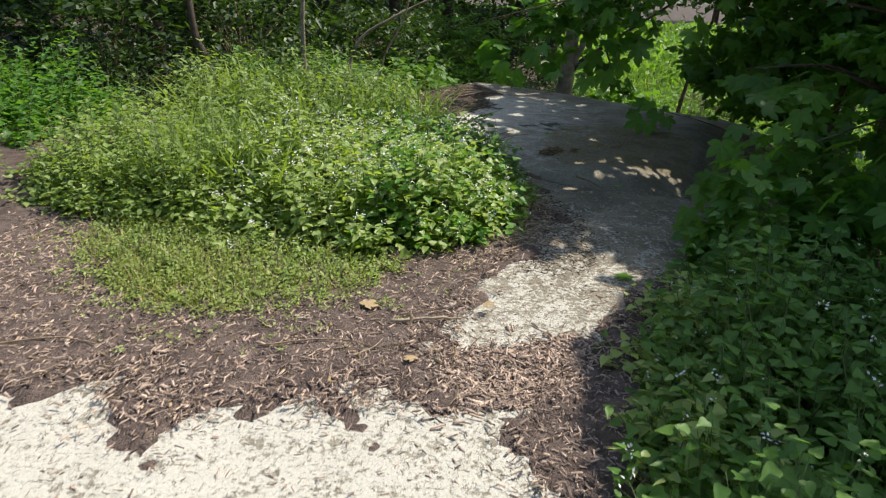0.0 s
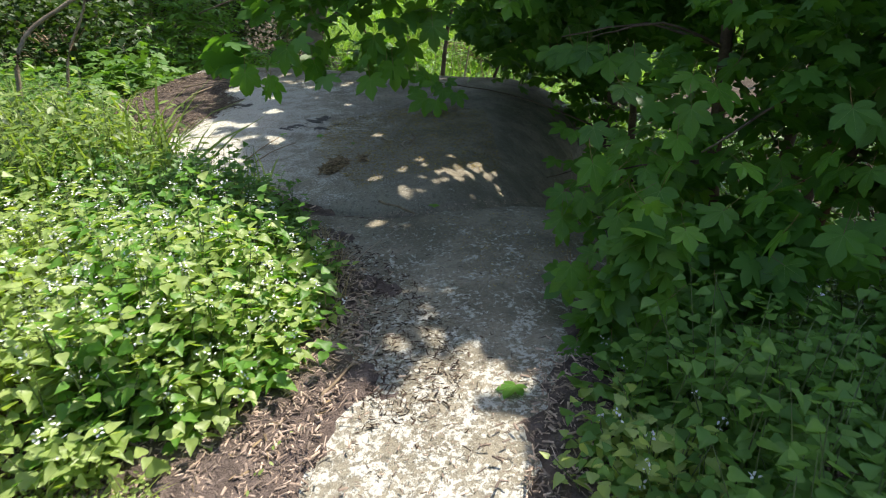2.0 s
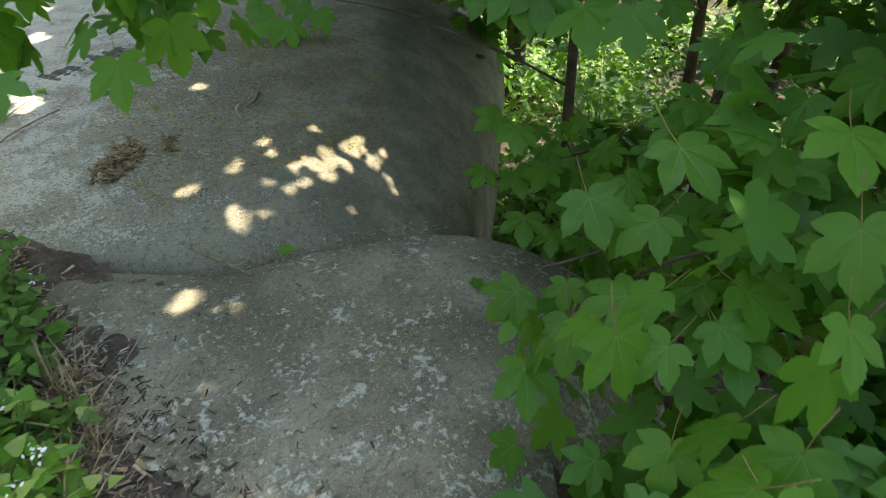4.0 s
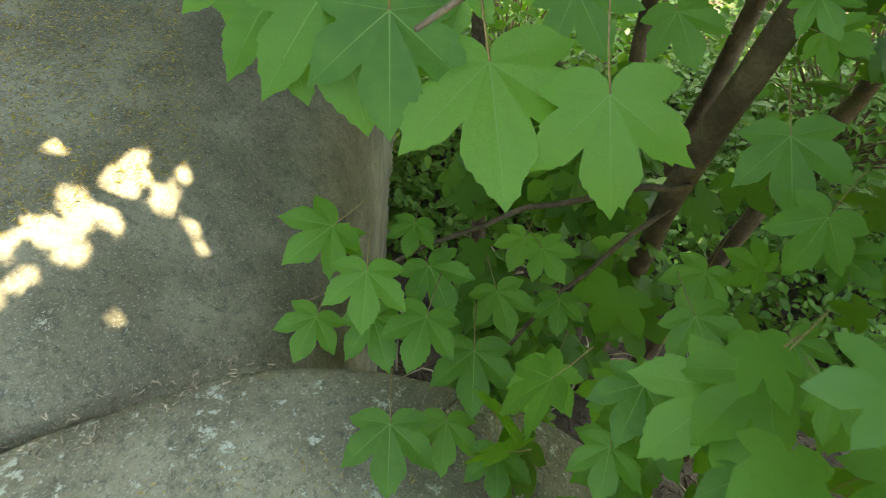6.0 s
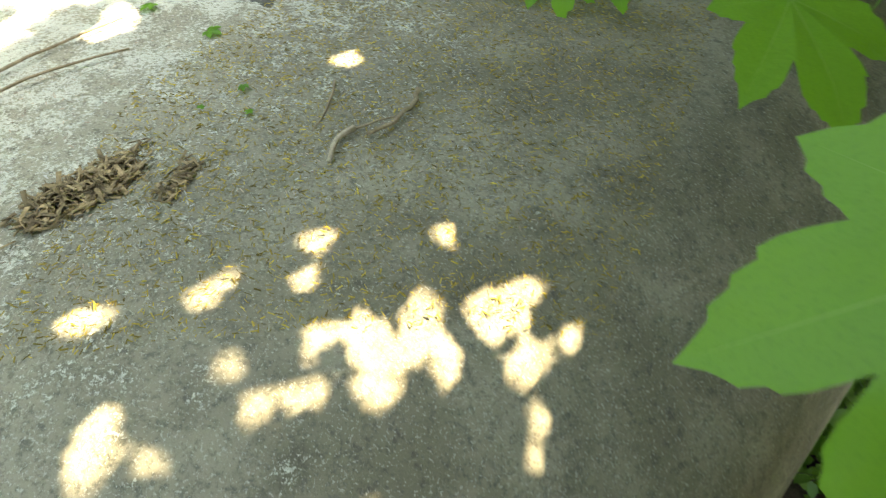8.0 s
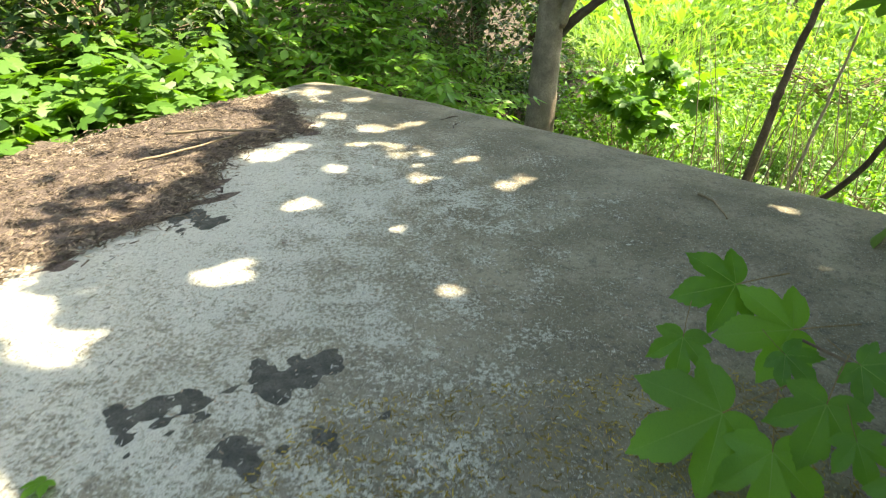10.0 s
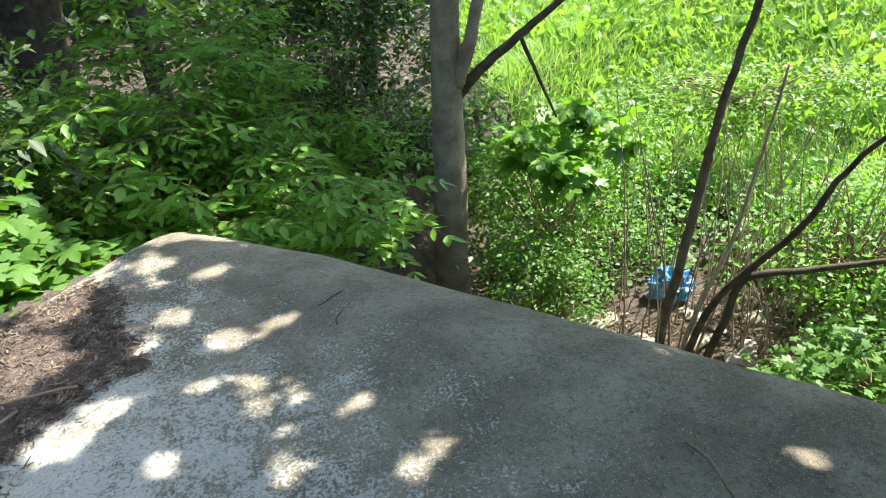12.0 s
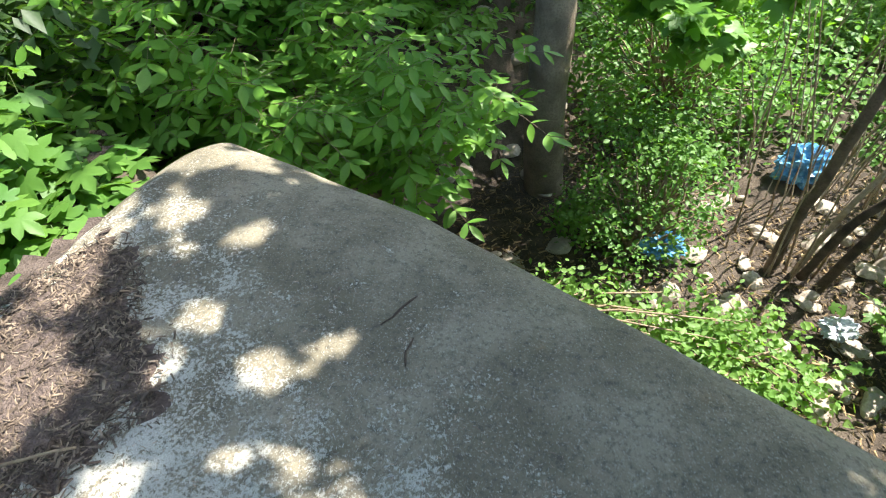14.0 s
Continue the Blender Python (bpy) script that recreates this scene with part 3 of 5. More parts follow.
chips("stray_chips", [(0.1, 2.0), (0.45, 2.2), (0.9, 3.0), (1.1, 3.6), (0.5, 3.6), (0.2, 2.9)], 900, "stray brown chips on flaking crust", 0.004, 47, long=(0.005, 0.022))
ROOFBED = [(-1.6, 6.3), (-0.35, 6.75), (-0.22, 7.15), (0.05, 7.35), (0.16, 7.6), (0.38, 8.0), (0.54, 8.3), (0.43, 8.78), (0.54, 9.05), (0.70, 9.25), (0.6, 9.45),
           (0.52, 9.62), (0.44, 9.86), (0.25, 9.95), (0.05, 9.72), (-0.22, 9.25), (-0.6, 8.55), (-1.0, 7.8), (-1.5, 7.1)]
bed("mulch_bed", ROOFBED, 0.022, "brown leaf mulch banked on the roof edge", MULCH, 0.038, 3.1, 0.04, 0.09)
chips("mulch_chips", ROOFBED, 42000, "loose brown needles and stalk bits on the roof edge", 0.056, 13, ROOFCHIPS, (0.008, 0.036), 0.05, 0.06)
chips("dark_litter", [(0.42, 3.3), (0.8, 3.3), (0.95, 3.7), (0.98, 4.1), (0.85, 4.6), (0.72, 4.95), (0.6, 4.3)], 1800, "dark crumbled litter spilling over the slab", 0.004, 50, LITTER, (0.005, 0.03), 0.1, 0.20)
chips("twiggy_litter", [(0.0, 2.0), (0.45, 2.1), (0.75, 2.5), (0.6, 2.65), (0.3, 2.5), (0.0, 2.45)], 3000, "dry twiggy litter strewn across the path", 0.006, 49, long=(0.012, 0.06), stray=0.08)
chips("litter_flakes", [(0.3, 3.4), (0.75, 4.4), (0.7, 5.4), (1.2, 5.2), (1.5, 4.6), (1.5, 3.6), (0.95, 3.1)], 1500, "dark crumbs and flakes on the concrete", 0.004, 14, long=(0.004, 0.014))
chips("litter_flakes", [(0.0, 6.6), (0.9, 5.6), (2.0, 5.9), (2.4, 6.6), (2.3, 8.6), (1.2, 9.9), (0.7, 9.5), (0.5, 8.2)], 4200, "dark crumbs and stalk bits on the roof", 0.047, 15, long=(0.003, 0.014))
chips("blossom_litter", [(1.0, 5.5), (2.2, 5.8), (2.6, 7.0), (2.2, 7.4), (1.2, 7.2), (0.9, 6.4)], 12000, "yellow fallen tree blossom on the roof", 0.048, 16, CATKIN, (0.005, 0.017))
chips("blossom_litter", [(1.2, 4.0), (2.1, 4.2), (2.1, 4.7), (1.3, 5.0)], 1300, "yellow fallen blossom on the slab", 0.003, 17, CATKIN, (0.004, 0.013))
chips("white_flakes", [(-0.2, 6.6), (0.9, 5.6), (1.9, 6.2), (1.7, 7.6), (1.8, 8.6), (1.3, 9.3), (0.7, 9.4), (0.5, 8.2), (0.1, 7.4)], 5200, "flaked white crust bits on the roof", 0.046, 48, CHALK, (0.004, 0.016))
chips("joint_litter", [(1.02, 5.24), (1.45, 5.19), (1.67, 5.13), (1.93, 5.06), (2.0, 4.98), (1.6, 5.02), (1.2, 5.10), (1.0, 5.14)], 420, "brown crumbs lodged in the joint", -0.03, 18, long=(0.005, 0.02))


# ---------------------------------------------------------------- herbs and grass
def herb_patch(name, poly, n, height, leaf, kind, mat, label, seed, edge=0.35, base=0.0, per=7, flowers=0, lean=0.06):
    """Upright herbs: a stem each with leaves round it from foot to top, lower towards the rim of the patch."""
    rng = np.random.default_rng(seed)
    q = spread(poly, n, rng) + rng.normal(0, 0.045, (n, 2))
    d = edge_distance(poly, q[:, 0], q[:, 1]) * np.where(inside(poly, q[:, 0], q[:, 1]), 1, -1)
    h = height * (0.38 + 0.62 * smooth(d, 0.0, edge)) * rng.uniform(0.5, 1.3, n) * (1 + 0.32 * wave(q[:, 0], q[:, 1], 2.6, seed))
    tilt = rng.normal(0, lean, (n, 2))
    base = ground_height(q[:, 0], q[:, 1]) if base is None else np.full(n, base)
    tops = np.column_stack([q + tilt * 1.5, base + h])
    group = thing(name, label, "plants", kind="stuff", at=(float(q[:, 0].mean()), float(q[:, 1].mean()), float(base.mean())))
    inv = Matrix.Translation(-group.location)
    stems = []
    for i in range(0, n, 2):
        a = Vector((q[i, 0], q[i, 1], base[i] - 0.03))
        b = Vector(tops[i])
        stems.append(([a, (a + b) / 2 + Vector((tilt[i, 1] * 0.2, tilt[i, 0] * 0.2, 0)), b], [0.0032, 0.0026, 0.0012], 4))
    part("twig_mass", join_tubes("twig_mass", stems, STEM), group, m=inv)
    k = np.repeat(np.arange(n), per)
    f = np.tile(np.linspace(0.18, 1.0, per), n) + rng.normal(0, 0.03, n * per)
    pos = np.column_stack([q[k] + tilt[k] * 1.5 * f[:, None], base[k] + h[k] * f])
    yaw = (np.tile(np.arange(per) * 2.4, n) + rng.uniform(0, 6.28, n)[k])
    out = np.column_stack([-np.sin(yaw), np.cos(yaw)]) * (leaf * 0.35)
    pos[:, :2] += out
    size = leaf * (1.15 - 0.45 * f) * rng.uniform(0.7, 1.25, n * per)
    part("foliage", leaves("foliage", kind, pos, size, mat, rng, (-0.55, 0.45), 0.35, yaw), group, m=inv)
    if flowers:
        pick = rng.choice(n, flowers, replace=False)
        fp = np.repeat(tops[pick], 7, 0) + rng.normal(0, 0.011, (flowers * 7, 3)) + np.array([0, 0, 0.012])
        part("flowers", leaves("flowers", "small", fp, 0.013, PETAL, rng, (-0.4, 1.2), 0.6), group, "small white flower heads", m=inv)
    return group


def grass_patch(name, poly, n, height, mat, label, seed, base=0.0, width=1.0):
    rng = np.random.default_rng(seed)
    q = spread(poly, n, rng)
    q = q + 0.03 * np.column_stack([wave(q[:, 0], q[:, 1], 19, seed), wave(q[:, 1], q[:, 0], 19, seed)])
    size = height * rng.uniform(0.5, 1.3, n)
    me = leaves("blades", "blade", np.column_stack([q, np.full(n, base)]), size, mat, rng, (0.75, 1.55), 0.4, None, 1.1)
    ob = new(name, me)
    return tagged(ob, label, "grass", kind="stuff")


BUSH = [(-2.6, 3.95), (-2.0, 3.72), (-1.15, 3.50), (-0.45, 3.36), (0.10, 3.58), (0.42, 4.05), (0.52, 4.55), (0.48, 5.1), (0.22, 5.6), (-0.4, 6.1), (-1.2, 6.6), (-2.4, 6.6), (-3.0, 5.6), (-3.0, 4.5)]
herb_patch("flowering_herbs", [(-1.35, 3.50), (-0.45, 3.36), (0.10, 3.58), (0.42, 4.05), (0.50, 4.5), (0.1, 4.9), (-0.6, 5.2), (-1.3, 5.0), (-1.6, 4.2)], 1250, 0.42, 0.066, "heart", HERB,
           "dense bright green herbs with small white flowers", 21, 0.25, 0.02, 8, 620)
herb_patch("flowering_herbs", [(-0.5, 3.42), (0.10, 3.60), (0.42, 4.05), (0.50, 4.5), (0.1, 4.9), (-0.6, 5.0)], 520, 0.42, 0.075, "heart", BROAD, "fresh green pointed-leaved herbs beside the path", 20, 0.22, 0.02, 8, 60)
# same herbs again, with the maple's shade in their leaf colour
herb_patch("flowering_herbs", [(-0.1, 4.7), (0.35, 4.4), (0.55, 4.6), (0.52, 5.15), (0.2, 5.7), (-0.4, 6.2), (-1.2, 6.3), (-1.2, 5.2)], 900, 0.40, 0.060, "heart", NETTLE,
           "herbs under the maple, shade put into a deeper leaf green", 22, 0.25, 0.02, 8, 60)
herb_patch("leafy_herbs", [(-2.65, 3.95), (-2.0, 3.72), (-1.3, 3.52), (-1.4, 4.3), (-1.3, 5.2), (-2.0, 5.6), (-3.0, 5.3), (-3.0, 4.5)], 1000, 0.42, 0.06, "small", GRASS,
           "mixed green herbs on the mulch", 23, 0.3, 0.02, 9)
herb_patch("leafy_herbs", [(-2.65, 3.95), (-2.0, 3.72), (-1.8, 4.2), (-2.6, 4.4)], 220, 0.30, 0.045, "heart", HERB, "pale green low herbs at the rim of the bed", 24, 0.2, 0.02, 8)
grass_patch("tall_grass", [(-2.2, 5.2), (-0.6, 5.4), (0.1, 6.0), (-0.2, 6.9), (-1.4, 7.4), (-2.8, 7.2)], 1300, 0.62, GRASS, "tall green grass behind the herbs", 25, -0.05)
herb_patch("tall_herbs", [(-2.4, 5.0), (-0.6, 5.2), (0.1, 5.9), (-0.2, 6.7), (-1.4, 7.2), (-2.8, 7.0)], 900, 0.62, 0.085, "lance", GRASS, "tall narrow-leaved herbs behind the flowers", 56, 0.3, -0.02, 10)
herb_patch("tall_herbs", [(-2.0, 3.9), (-1.0, 3.8), (-0.9, 4.7), (-2.0, 5.0)], 260, 0.55, 0.08, "lance", GRASS, "tall narrow-leaved herbs among the flowers", 57, 0.3, 0.0, 10)
grass_patch("tall_grass", [(-1.9, 3.9), (-1.0, 3.8), (-1.0, 4.8), (-2.0, 5.0)], 900, 0.5, GRASS, "grass tufts among the herbs", 26, 0.0)
LOW = [(-1.95, 3.15), (-1.45, 2.66), (-0.90, 2.58), (-0.47, 2.80), (-0.18, 3.20), (-0.42, 3.42), (-1.15, 3.6), (-2.1, 3.85)]
herb_patch("low_herbs", LOW, 950, 0.12, 0.024, "small", HERB, "low yellow-green creeping herbs on mulch", 27, 0.3, 0.02, 8, 0, 0.03)
herb_patch("low_herbs", [(-1.9, 3.2), (-1.45, 2.7), (-1.0, 2.62), (-0.8, 3.0), (-1.2, 3.4)], 420, 0.10, 0.02, "small", CHICK, "yellowish creeping herbs on mulch", 55, 0.3, 0.02, 8, 0, 0.03)
herb_patch("low_herbs", [(-2.5, 3.5), (-1.9, 2.75), (-1.3, 2.35), (-0.7, 2.35), (-0.2, 2.75), (0.15, 3.4), (-0.4, 3.5), (-2.2, 4.0)], 240, 0.10, 0.022, "small", HERB, "scattered creeping herbs on mulch", 58, 0.5, 0.02, 7, 0, 0.05)
grass_patch("short_grass", LOW, 1000, 0.13, CHICK, "thin yellowish grass among creeping herbs", 28, 0.015)
grass_patch("dry_grass", LOW, 120, 0.16, STRAW, "dry straw stalks among low herbs", 29, 0.015)
grass_patch("dry_grass", [(0.45, 4.05), (0.62, 4.2), (0.7, 4.75), (0.58, 4.9), (0.48, 4.5)], 260, 0.14, STRAW, "withered grass beside the herbs", 30, 0.01)
grass_patch("grass_tuft", [(0.25, 5.35), (0.45, 5.35), (0.45, 5.55), (0.25, 5.55)], 46, 0.34, GRASS, "arching broad-bladed grass tuft", 31, 0.0)
RIGHT = [(0.55, 1.05), (0.80, 2.0), (0.92, 2.40), (1.05, 2.75), (1.28, 3.15), (1.7, 3.2), (2.9, 3.0), (3.2, 1.0), (2.4, 0.3), (0.9, 0.4)]
herb_patch("shrubby_herbs", RIGHT, 2500, 0.46, 0.064, "heart", NETTLE, "dense dark green broad-leaved herbs", 32, 0.35, -0.02, 8, 60)
# rim plants repeat the herbs above in a paler, sun-bright colour
herb_patch("shrubby_herbs", [(0.62, 1.2), (0.82, 2.0), (0.94, 2.42), (1.06, 2.75), (1.3, 3.1), (1.3, 2.4), (1.1, 1.5)], 320, 0.30, 0.06, "heart", HERB, "herbs at the rim, sunlight put into a paler leaf green", 33, 0.2, 0.0, 8, 40)
herb_patch("leafy_herbs", [(-3.4, 5.3), (-3.1, 6.8), (-4.5, 8.0), (-7.5, 7.5), (-7.5, 4.6), (-4.2, 4.9)], 1300, 0.60, 0.09, "heart", MAPLE, "green herbs at the wood edge", 34, 0.3, -0.06, 8)
herb_patch("leafy_herbs", [(-0.9, 6.6), (-0.5, 6.6), (-0.35, 7.2), (-0.75, 8.2), (-1.4, 9.4), (-3.0, 9.0), (-2.6, 7.2)], 900, 0.5, 0.085, "heart", NETTLE, "green herbs behind the roof's mulch", 35, 0.25, -0.08, 8)
# the deeper NETTLE green stands in for partial shade on these herbs
herb_patch("broad_leaf_herbs", [(-0.75, 8.55), (-0.3, 9.4), (0.0, 9.95), (0.15, 10.3), (-0.3, 10.9), (-1.5, 11.0), (-2.6, 9.6), (-1.6, 8.5)], 520, 0.42, 0.16, "maple", NETTLE, "broad-leaved herbs beside the roof edge, leaf colour darkened for partial shade", 36, 0.25, -0.2, 6)
herb_patch("ground_leaves", [(-1.2, 4.6), (-0.2, 6.6), (-0.5, 7.6), (-2.6, 8.6), (-5.0, 8.0), (-3.0, 6.4)], 500, 0.55, 0.07, "small", WOODS, "undergrowth at the wood edge", 37, 0.3, -0.06, 9)


# ---------------------------------------------------------------- trees and shrubs
def cloud(rng, n, centre, radii, clumps, spread_by=0.28, hollow=0.35):
    """Points gathered in clumps inside an ellipsoid, denser towards its outside."""
    c = rng.normal(0, 1, (clumps, 3))
    c /= np.linalg.norm(c, axis=1)[:, None]
    c *= (hollow + (1 - hollow) * rng.random(clumps) ** 0.5)[:, None]
    k = rng.integers(0, clumps, n)
    p = c[k] + rng.normal(0, spread_by, (n, 3)) * rng.uniform(0.5, 1.2, clumps)[k][:, None]
    return p * np.array(radii) + np.array(centre), c * np.array(radii) + np.array(centre)


def tree(name, foot, height, radius, crown_at, crown_radii, n, leaf, kind, mat, bark, label, seed, lean=(0, 0), clumps=60, limbs=9, spread_by=0.16, fork=0.45):
    rng = np.random.default_rng(seed)
    rr = random.Random(seed)
    base = Vector(foot)
    group = thing(name, label, "tree", at=foot)
    inv = Matrix.Translation(-base)
    top = base + Vector((lean[0], lean[1], height))
    mid = base.lerp(top, 0.5) + Vector((rr.uniform(-.06, .06), rr.uniform(-.06, .06), 0)) * height * 0.3
    part("trunk", tube("trunk", [base - Vector((0, 0, 0.3)), base + Vector((0, 0, 0.1)), mid, top], radius * 1.25, radius * 0.35, bark, 12, radius * 0.06, 5, rr), group, m=inv)
    pts, cl = cloud(rng, n, crown_at, crown_radii, clumps, spread_by)
    for i in range(limbs):
        t = Vector(cl[i])
        s = base.lerp(top, fork + (0.95 - fork) * i / limbs)
        m = s.lerp(t, 0.5) + Vector((0, 0, 0.12 * (t - s).length))
        part("limb", tube("limb", [s, m, t], radius * 0.42, radius * 0.06, bark, 6, radius * 0.08, 4, rr), group, m=inv)
    twigs = []
    for i in range(limbs, len(cl)):
        t = Vector(cl[i])
        j = min(range(limbs), key=lambda k: (Vector(cl[k]) - t).length)
        s = Vector(cl[j])
        twigs.append(([s, s.lerp(t, 0.5) + Vector((0, 0, 0.05)), t], [radius * 0.10, radius * 0.07, radius * 0.03], 5))
    if twigs:
        part("twig_mass", join_tubes("twig_mass", twigs, bark), group, m=inv)
    part("crown", leaves("crown", kind, pts, leaf * rng.uniform(0.6, 1.25, n), mat, rng, (-1.0, 0.3), 0.5, flecks=True), group, m=inv)
    return group


def shrub(name, foot, centre, radii, n, leaf, kind, mat, label, seed, clumps=40, bark=None, spread_by=0.2, hollow=0.3):
    rng = np.random.default_rng(seed)
    group = thing(name, label, "shrub", at=foot)
    inv = Matrix.Translation(-Vector(foot))
    pts, cl = cloud(rng, n, centre, radii, clumps, spread_by, hollow)
    g = ground_height(pts[:, 0], pts[:, 1])
    pts[:, 2] = np.maximum(pts[:, 2], g + 0.03)
    stems = []
    for c in cl:
        c = Vector(c)
        a = Vector(foot) + Vector((rng.normal(0, 0.08), rng.normal(0, 0.08), 0))
        m = a.lerp(c, 0.5) + Vector((rng.normal(0, .05), rng.normal(0, .05), 0.15 * (c - a).length))
        stems.append(([a, a.lerp(m, 0.5) + Vector((0, 0, .03)), m, c], [0.014, 0.011, 0.008, 0.003], 5))
    part("twig_mass", join_tubes("twig_mass", stems, bark or TWIG), group, m=inv)
    part("foliage", leaves("foliage", kind, pts, leaf * rng.uniform(0.6, 1.25, n), mat, rng, (-0.8, 0.35), 0.45), group, m=inv)
    return group


# maple beside the block: stems, hanging sprays over the walk, and the leaves that are passed closely
def maple_leaf_mesh(seed):
    """One lobed leaf with toothed edge, drooping lobes and raised veins, 1 long."""
    rr = random.Random(seed)
    polar = [(a, r) for a, r in LOBES_FINE] + [(-a, r * rr.uniform(0.96, 1.04)) for a, r in LOBES_FINE[-2:0:-1]]
    ring = [(r * math.sin(radians(a)), r * math.cos(radians(a))) for a, r in polar]
    sag, cup, twist = rr.uniform(0.05, 0.25), rr.uniform(-0.05, 0.28), rr.uniform(-0.15, 0.15)

    def lift(x, y):
        ang = abs(math.degrees(math.atan2(x, y)))
        off = min(abs(ang - v) for v in (0, 48, 99)) / 25.0
        r = math.hypot(x, y)
        return -sag * max(y, 0) ** 2 - cup * x * x + twist * x * y + 0.055 * min(off, 1.0) * r + 0.012 * math.sin(9 * x + 4 * y) * r - 0.10 * max(r - 0.6, 0)
    verts, faces, slots = [(0.0, 0.0, 0.0)], [], []
    n = len(ring)
    for s in (0.33, 0.66, 1.0):
        for x, y in ring:
            px, py = x * s, y * s
            verts.append((px, py, lift(px, py)))
    for i in range(n):
        j = (i + 1) % n
        faces.append((0, 1 + i, 1 + j))
        for k in (0, n):
            faces.append((1 + k + i, 1 + k + n + i, 1 + k + n + j, 1 + k + j))
        slots += [0, 0, 0]
    for ex, ey, w in ((0, 0.93, .008), (0.60, 0.54, .007), (-0.60, 0.54, .007), (0.53, -0.085, .005), (-0.53, -0.085, .005)):
        o = len(verts)
        px, py = -ey, ex
        for f in (0, .33, .66, .98):
            for sgn in (-1, 1):
                ww = w * (1.1 - f)
                x, y = ex * f + px * sgn * ww, ey * f + py * sgn * ww
                verts.append((x, y, lift(x, y) + 0.0025))
        for k in range(3):
            faces.append((o + 2 * k, o + 2 * k + 1, o + 2 * k + 3, o + 2 * k + 2))
            slots.append(1)
    o = len(verts)
    sv, sf = tube_data([(0, 0.0, 0.004), (0.01, -0.35, 0.05), (0.0, -0.75, 0.16)], [0.008, 0.008, 0.010], 5)
    verts += [tuple(v) for v in sv]
    faces += [tuple(i + o for i in f) for f in sf]
    slots += [2] * len(sf)
    me = mesh_of("leaf", verts, faces, [MAPLE_PIECE, VEIN, STALK], True)
    me.polygons.foreach_set("material_index", slots)
    return me


LEAF = [maple_leaf_mesh(i) for i in range(6)]
maple = thing("maple_tree", "many-stemmed sycamore maple leaning over the concrete", "tree", at=(3.5, 4.9, -2.3))
inv_maple = Matrix.Translation(-maple.location)
STEMS = [([(3.9, 5.05, -2.4), (3.75, 5.0, -1.2), (3.26, 4.8, 0.0), (3.0, 4.62, 0.9), (2.7, 4.3, 2.0)], 0.065),
         ([(3.6, 5.7, -2.4), (3.5, 5.9, -0.8), (3.45, 5.95, -0.1), (3.6, 6.2, 1.0), (3.7, 6.3, 3.0)], 0.05),
         ([(3.9, 5.2, -2.4), (3.95, 5.4, -0.8), (4.0, 5.6, 0.4), (4.2, 5.9, 2.6)], 0.055),
         ([(4.1, 4.9, -2.4), (4.1, 4.8, -0.8), (4.25, 4.7, 0.6), (4.6, 4.8, 2.6)], 0.06),
         ([(4.4, 5.4, -2.4), (4.6, 5.4, 0.0), (5.1, 5.5, 2.8)], 0.07),
         ([(3.5, 4.5, -2.4), (3.4, 4.2, -0.8), (3.1, 3.8, 0.3), (2.9, 3.4, 1.6)], 0.04)]
for i, (pts, r) in enumerate(STEMS):
    part("stem", tube("stem", pts, r * 0.85, r * 0.4, STEMBARK, 9, r * 0.1, 5, random.Random(i)), maple, m=inv_maple)
SPRAYS = [  # from, to, sag: twigs that carry the leaves passed closely
    ((3.0, 4.62, 0.9), (2.1, 4.62, 1.02)), ((3.0, 4.62, 0.9), (2.12, 4.95, 0.98)), ((2.85, 4.45, 1.4), (1.0, 5.0, 1.45)), ((1.9, 4.8, 1.48), (0.2, 5.1, 1.2)),
    ((3.2, 4.75, 0.1), (2.1, 5.0, 0.12)), ((3.3, 4.8, -0.1), (2.25, 4.65, -0.02)), ((3.1, 3.8, 0.3), (1.75, 3.95, 0.55)), ((3.0, 3.6, 0.9), (1.9, 3.5, 0.75)), ((3.45, 5.95, -0.1), (2.2, 7.15, 0.30)),
    ((3.1, 3.8, 0.4), (1.85, 4.25, 0.35))]
for i, (a, b) in enumerate(SPRAYS):
    a, b = Vector(a), Vector(b)
    part("branch", tube("branch", [a, a.lerp(b, .5) + Vector((0, 0, .10)), b], 0.011, 0.003, STEMBARK, 6, 0.006, 5, random.Random(i)), maple, m=inv_maple)


WALK = np.array([row[1:4] for row in ROWS])
WALK = np.vstack([WALK[:-1] * (1 - f) + WALK[1:] * f for f in np.linspace(0, 1, 7)])


def put_leaf(x, y, z, yaw, pitch, roll, size, k, near=0.30):
    """A leaf piece: stalk end at the place, tip towards yaw (0 is ahead), pitch up or down. None hangs in the walker's way."""
    d = np.linalg.norm(WALK - np.array((x, y, z)), axis=1)
    r = Matrix.Translation((x, y, z)) @ Matrix.Rotation(radians(yaw), 4, "Z") @ Matrix.Rotation(radians(pitch), 4, "X") @ Matrix.Rotation(radians(roll), 4, "Y") @ Matrix.Diagonal((size, size, size, 1))
    mid = r @ Vector((0, 0.4, 0))
    under = np.hypot(WALK[:, 0] - mid.x, WALK[:, 1] - mid.y) < 0.03 + 0.6 * size
    if d.min() < near or (near > 0.2 and (under & (np.abs(WALK[:, 2] - mid.z) < 0.9)).any()):
        return None
    if near > 0.2 and not sunlit(np.array([[r @ Vector(c) for c in ((0, 0, 0), (0, 1, -.1), (0.65, 0.58, 0), (-0.65, 0.58, 0), (0.55, -0.1, 0), (-0.55, -0.1, 0), (0, 0.5, 0))]]))[0]:
        return None
    return part("leaf", LEAF[k % 6], maple, m=inv_maple @ r)


